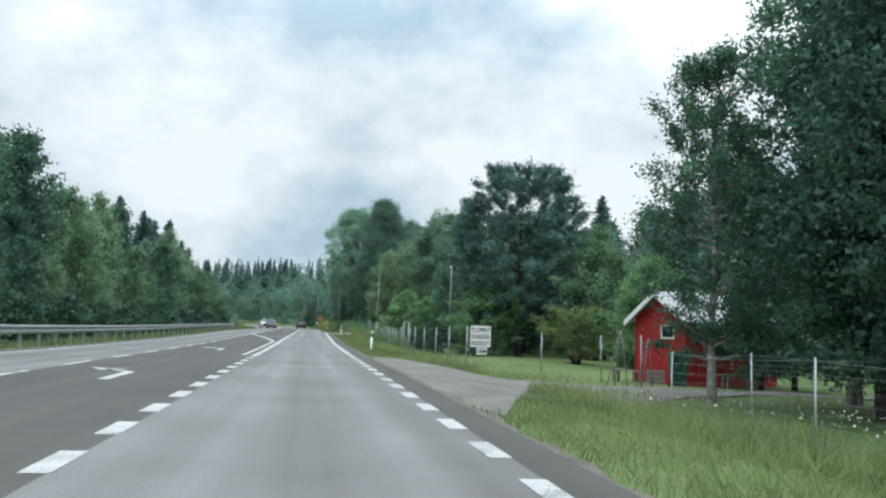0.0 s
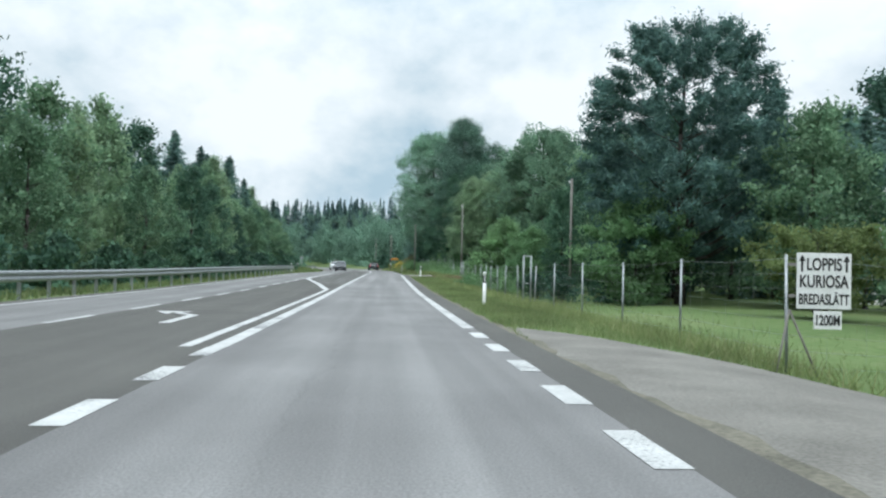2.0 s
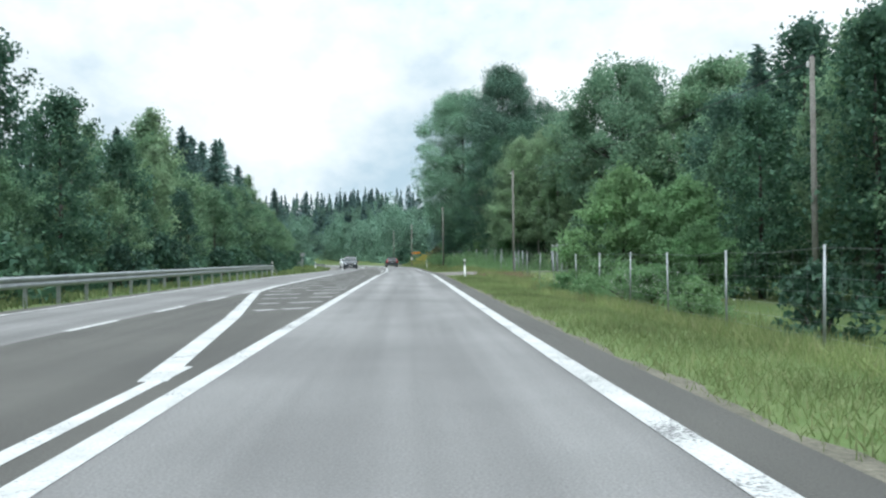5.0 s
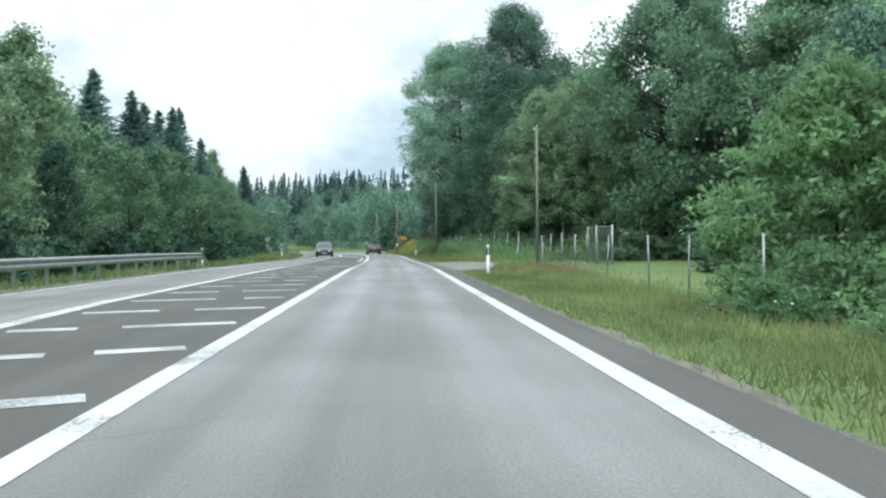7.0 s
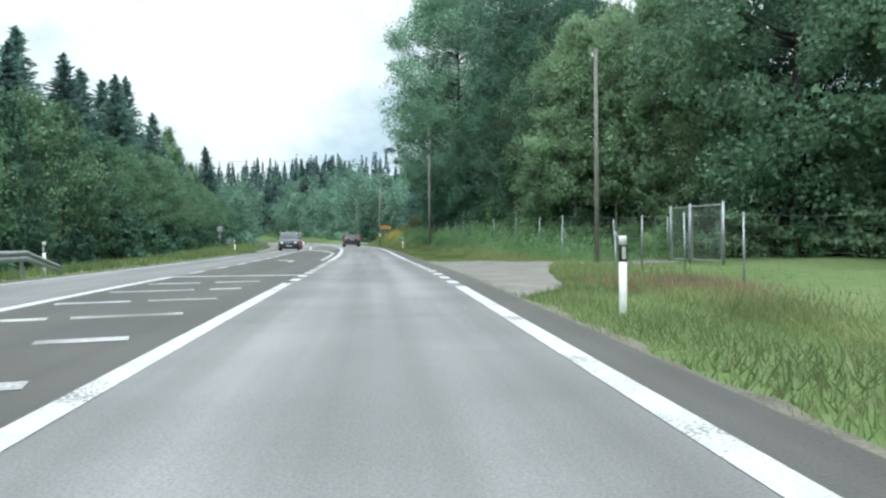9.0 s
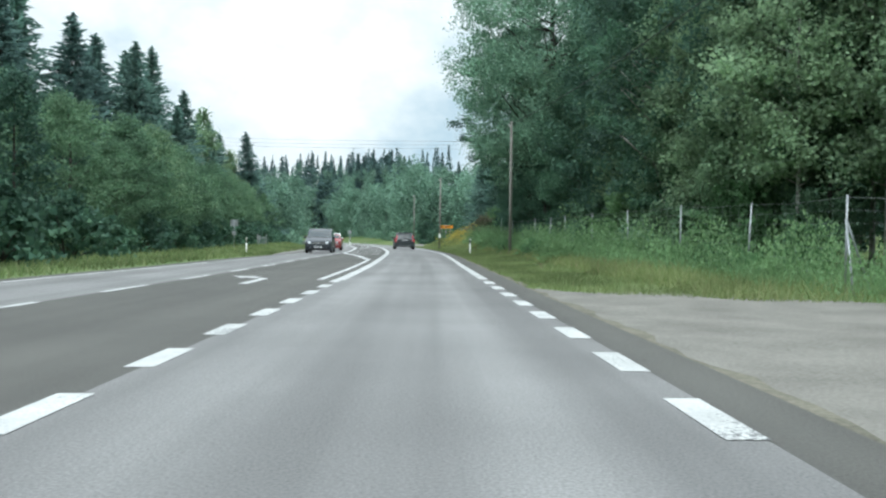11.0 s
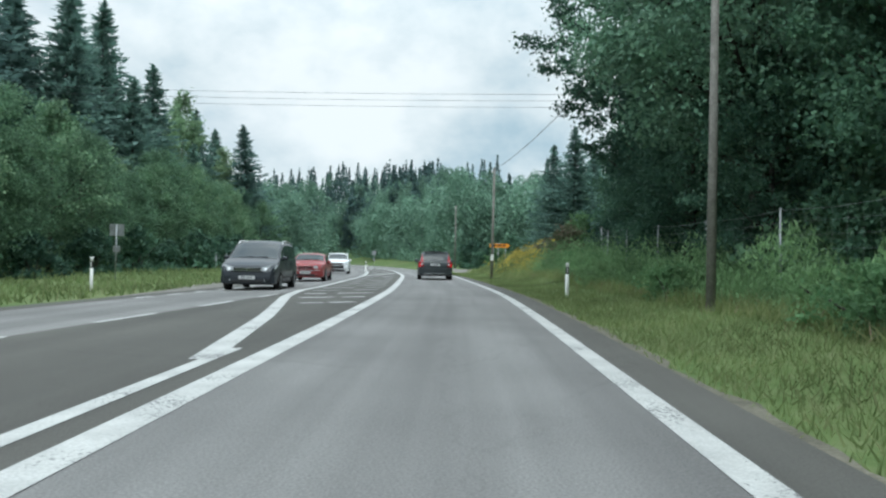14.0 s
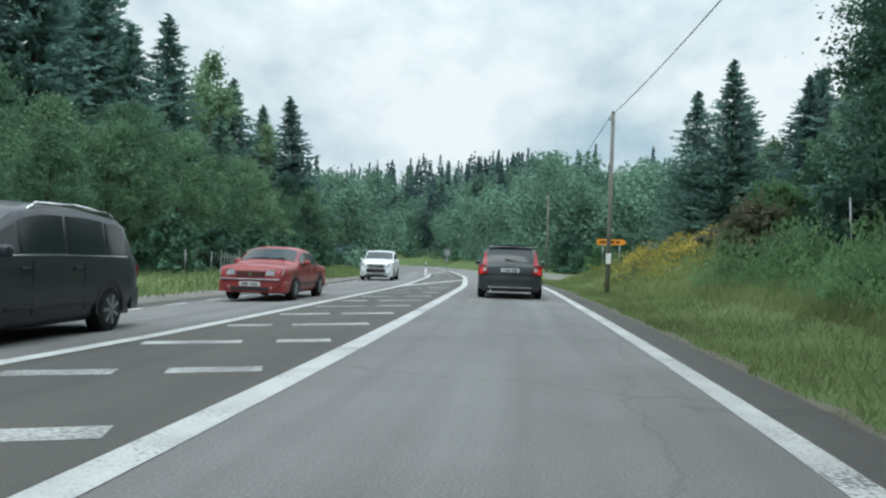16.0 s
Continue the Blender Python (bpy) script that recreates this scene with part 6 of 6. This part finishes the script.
        # lamps
        if style["tail"] == "tall":
            lam = skin("tail_lamp", lambda y, u: across(y, sx * (1 - (1 - u) * (0.06 + 0.16 * max(0.0, (rb - y) / (rb - ra + 0.06)) ** 1.4))), np.linspace(ra - 0.06, rb - 0.015, 8), (0.0, 0.5, 1.0), M_TAIL, t, 0.014, "red lamp strip up the rear pillar")
            q = [(0.985, 0.10, 0.69), (0.90, -0.012, 0.68), (0.66, -0.02, 0.72), (0.70, -0.016, 0.88), (0.82, 0.0, 0.96), (0.97, 0.10, 0.97)]
            part("lamp_base", Geo().loft([[(sx * x * h2, y + 0.05, z) for x, y, z in q], [(sx * x * h2, y - 0.015, z) for x, y, z in q]]), M_TAIL, t, "wide red tail lamp", bevel=0.006)
            part("reversing_lens", Geo().box((sx * h2 * 0.775, -0.036, 0.83), (0.085, 0.012, 0.10)), M_REFLECT, lam, "clear lens", bevel=0.004)
            part("brake_lens", Geo().box((sx * h2 * 0.88, -0.03, 0.79), (0.10, 0.014, 0.16)), M_BRAKE, lam, "lit red lens", bevel=0.005)
        else:
            part("tail_lamp", Geo().box((sx * h2 * 0.76, 0.0, belt - 0.18), (0.3, 0.06, 0.16)), M_TAIL, t, "red tail lamp", bevel=0.01)
        hz = style["lamp_z"]
        lamp_outline = ((0.45, 0.03, -0.07), (0.66, 0.06, -0.08), (0.90, 0.13, -0.07), (0.93, 0.20, 0.07), (0.68, 0.09, 0.07), (0.46, 0.05, 0.06)) if style.get("square") else ((0.47, 0.03, -0.07), (0.68, 0.07, -0.11), (0.92, 0.17, -0.09), (1.0, 0.50, 0.13), (0.80, 0.22, 0.11), (0.49, 0.06, 0.03))
        hl = part("headlamp", Geo().loft([[(sx * h2 * x, L - y + o, hz + z) for x, y, z in lamp_outline] for o in (-0.10, 0.06)]), M_LENS, t, "clear headlamp", bevel=0.006)
        part("lamp_lens", Geo().cyl((sx * h2 * 0.64, L - 0.14, hz - 0.015), (sx * h2 * 0.64, L + 0.012, hz - 0.02), 0.05, 0.045, 14), M_LAMPGLASS if style.get("lit") else M_REFLECT, hl, "headlamp lens")
        part("fog_lamp", Geo().cyl((sx * h2 * 0.6, L - 0.12, 0.37), (sx * h2 * 0.58, L - 0.002, 0.37), 0.045, 0.04, 12), M_REFLECT, t)
    part("rear_bumper", Geo().loft([[(x * h2, yy, z) for x, yy in ((-0.985, 0.3), (-0.955, 0.02), (-0.6, -0.07), (0.0, -0.09), (0.6, -0.07), (0.955, 0.02), (0.985, 0.3))] for z in (0.30, 0.36, 0.58, 0.63)]), paint, t, "moulded rear bumper", smooth=False, bevel=0.015)
    part("bumper_strip", Geo().box((0, -0.085, 0.335), (W * 0.66, 0.02, 0.022)), M_CHROME if style.get("bright") else M_BLACK, t, "strip along the bumper", bevel=0.004)
    part("bumper_joint", Geo().box((0, -0.088, 0.50), (W * 0.7, 0.012, 0.015)), M_BLACK, t)
    part("lower_valance", Geo().box((0, 0.05, 0.27), (W * 0.76, 0.2, 0.12)), M_BLACK, t, bevel=0.02)
    part("front_bumper", Geo().loft([[(x * h2, L + yy, z) for x, yy in ((-0.99, -0.45), (-0.95, -0.13), (-0.6, 0.0), (0.0, 0.03), (0.6, 0.0), (0.95, -0.13), (0.99, -0.45))] for z in (0.25, 0.30, 0.50)] + [[(x * h2 * 0.94, L + yy - 0.10, 0.58) for x, yy in ((-0.99, -0.45), (-0.95, -0.13), (-0.6, 0.0), (0.0, 0.03), (0.6, 0.0), (0.95, -0.13), (0.99, -0.45))]]), paint, t, "moulded front bumper", bevel=0.015)
    pz = style["plate_z"]
    for yy, z, o in ((-0.022 if pz > 0.64 else -0.1, pz, -1), (L + 0.036, 0.45, 1)):
        pr = part("number_plate", Geo().box((0, yy, z), (0.52, 0.014, 0.11)), M_PLATE, t, "white number plate", bevel=0.003)
        for k in (-0.17, -0.1, -0.03, 0.06, 0.12, 0.18):
            part("plate_bar", Geo().box((k, yy + o * 0.009, z), (0.042, 0.004, 0.07)), M_INK, pr)
    gz = style["lamp_z"] - 0.045
    gw, gh = style.get("grille", (0.42, 0.12))
    gr = part("grille", Geo().box((0, L - 0.05, gz), (W * gw, 0.13, gh)), M_BLACK, t, "dark front grille", bevel=0.012)
    for k in (-0.25, 0.25):
        part("grille_bar", Geo().box((0, L + 0.012, gz + k * gh), (W * gw * 0.97, 0.016, 0.018)), paint if style.get("square") else M_CHROME, gr)
    part("badge", Geo().cyl((0, L + 0.0, gz), (0, L + 0.028, gz), 0.062, 0.054, 18), M_CHROME, gr, "round plain badge")
    part("air_intake", Geo().box((0, L + 0.01, 0.33), (W * 0.55, 0.05, 0.09)), M_BLACK, t, "dark air intake", bevel=0.01)
    if style.get("dark_front"):
        part("lower_grille", Geo().loft([[(x * h2, L + yy, z) for x, yy in ((-0.56, 0.0), (-0.4, 0.03), (0.4, 0.03), (0.56, 0.0), (0.56, 0.05), (0.4, 0.065), (-0.4, 0.065), (-0.56, 0.05))] for z in (0.46, 0.66)]), M_BLACK, t, "wide dark lower grille", bevel=0.008)
        part("skid_plate", Geo().box((0, L - 0.02, 0.25), (W * 0.7, 0.14, 0.12)), M_BLACK, t, "black plastic underguard", bevel=0.02)
    if style.get("square"):
        part("bumper_bar", Geo().box((0, L + 0.03, 0.565), (W * 0.86, 0.05, 0.035)), M_CHROME, t, "pale strip along the front bumper", bevel=0.012)
    for k in (-0.25, 0.3):
        w0 = across(wb - 0.03, k)
        part("wiper", Geo().box((w0.x, w0.y - 0.02, w0.z + 0.02), (W * 0.28, 0.03, 0.02), Euler((0, 0.05, 0)).to_matrix()), M_BLACK, t)
    if style.get("tail_letters"):
        for k in range(5):
            part("badge_letter", Geo().box((-0.24 + k * 0.12, -0.004 + 0.045, belt + 0.0), (0.05, 0.05, 0.035)), M_CHROME, t, "plain chrome badge block")
        part("rear_wiper", Geo().box((0.1, ra + 0.02, belt + 0.13), (0.5, 0.05, 0.02), Euler((0, 0.2, 0)).to_matrix()), M_BLACK, t)
        part("roof_spoiler", Geo().loft([[(x * h2 * tumble * 0.9, y, z) for x, y, z in ((-1, rb - 0.02, H - 0.075), (0, rb - 0.05, H - 0.05), (1, rb - 0.02, H - 0.075), (1, rb + 0.3, H - 0.045), (0, rb + 0.3, H - 0.0), (-1, rb + 0.3, H - 0.045))], [(x * h2 * tumble * 0.9, y, z + 0.028) for x, y, z in ((-1, rb - 0.02, H - 0.075), (0, rb - 0.05, H - 0.05), (1, rb - 0.02, H - 0.075), (1, rb + 0.3, H - 0.045), (0, rb + 0.3, H - 0.0), (-1, rb + 0.3, H - 0.045))]]), paint, t, "small spoiler at the roof's end")
        part("exhaust", Geo().cyl((-0.55, -0.06, 0.24), (-0.55, 0.25, 0.24), 0.035, None, 10), M_STEEL, t, smooth=True)
    return t


def paint_mat(name, c1, c2):
    m = mat(name, c1, c2, 1.5, 0.38, 0.0, 0.0, 60, 0.25, 0.3)
    p = m.node_tree.nodes["Principled BSDF"]
    p.inputs["Coat Weight"].default_value = 0.35
    p.inputs["Coat Roughness"].default_value = 0.08
    return m


P_GREY = paint_mat("dark_grey_paint", (0.034, 0.042, 0.046), (0.05, 0.058, 0.062))
P_BLACK = paint_mat("blue_black_paint", (0.022, 0.027, 0.034), (0.034, 0.04, 0.048))
P_RED = paint_mat("faded_red_paint", (0.25, 0.038, 0.042), (0.32, 0.055, 0.055))
P_WHITE = paint_mat("white_car_paint", (0.62, 0.63, 0.63), (0.72, 0.73, 0.73))
M_LENS = clear_mat("lamp_cover", (0.34, 0.36, 0.37))


def at_lane(s, y, back=False):
    x, yy, z = on_road(s, y)
    return pose(x, yy, z, 0, 0, -math.degrees(math.atan(slope(y))) + (180 if back else 0))


car("estate_car", "dark grey estate car with tall red tail lamps, driving ahead", P_GREY, at_lane(0.15, 172.6), 4.82, 1.86, 1.53, 0.96,
    ((0, 0.80), (0.03, 0.93), (0.09, 1.0), (0.24, 1.22), (0.40, 1.42), (0.55, 1.475), (1.2, 1.515), (2.0, 1.53), (2.5, 1.49), (3.0, 1.28), (3.5, 1.04), (3.7, 0.98), (4.3, 0.90), (4.6, 0.79), (4.75, 0.67), (4.82, 0.57)),
    ((0.12, 0.40), (2.55, 3.46)), (0.98, 3.8), (1.75, 2.75), 0.76,
    dict(tail="tall", rails=(0.6, 2.3), dark_rails=True, tail_letters=True, bright=True, lamp_z=0.70, plate_z=0.82, pillars=(0.35, 1.05, 1.95, 3.3)))
car("family_van", "blue-black family van with pale roof rails, coming the other way", P_BLACK, at_lane(-6.5, 161.3, True), 4.85, 1.9, 1.74, 1.05,
    ((0, 0.85), (0.03, 1.0), (0.09, 1.1), (0.36, 1.56), (0.6, 1.67), (1.5, 1.74), (2.4, 1.735), (2.85, 1.66), (3.3, 1.44), (3.85, 1.12), (4.1, 1.05), (4.5, 0.94), (4.72, 0.84), (4.81, 0.72), (4.85, 0.55)),
    ((0.14, 0.36), (2.92, 3.9)), (0.95, 3.87), (1.8, 2.95), 0.84,
    dict(tail="block", rails=(0.6, 2.7), bright=True, lamp_z=0.76, grille=(0.5, 0.13), plate_z=0.72, lit=True, pillars=(0.4, 1.0, 2.0, 3.0, 3.7)))
car("saloon_car", "faded red four-door saloon, coming the other way", P_RED, at_lane(-6.3, 173.4, True), 4.7, 1.76, 1.41, 0.92,
    ((0, 0.68), (0.03, 0.84), (0.10, 0.92), (0.75, 0.96), (0.95, 1.0), (1.55, 1.31), (1.8, 1.38), (2.3, 1.41), (2.7, 1.365), (3.3, 1.03), (3.5, 0.97), (4.3, 0.92), (4.58, 0.885), (4.66, 0.78), (4.7, 0.58)),
    ((1.0, 1.55), (2.75, 3.27)), (0.95, 3.65), (1.65, 2.5), 0.80,
    dict(tail="block", lamp_z=0.735, grille=(0.40, 0.15), square=True, plate_z=0.56, pillars=(1.2, 2.15, 3.1)))
car("white_suv", "white sport utility car with lit headlamps, coming the other way", P_WHITE, at_lane(-6.6, 197.0, True), 4.52, 1.84, 1.68, 1.06,
    ((0, 0.85), (0.03, 1.0), (0.09, 1.1), (0.40, 1.53), (0.6, 1.61), (1.3, 1.68), (2.0, 1.68), (2.4, 1.62), (3.15, 1.22), (3.4, 1.12), (4.0, 1.03), (4.3, 0.93), (4.46, 0.76), (4.52, 0.6)),
    ((0.14, 0.40), (2.45, 3.2)), (0.9, 3.6), (1.65, 2.6), 0.82,
    dict(tail="block", rails=(0.6, 2.3), lit=True, lamp_z=0.86, grille=(0.46, 0.17), dark_front=True, plate_z=0.78, pillars=(0.4, 1.1, 2.0, 3.0)))
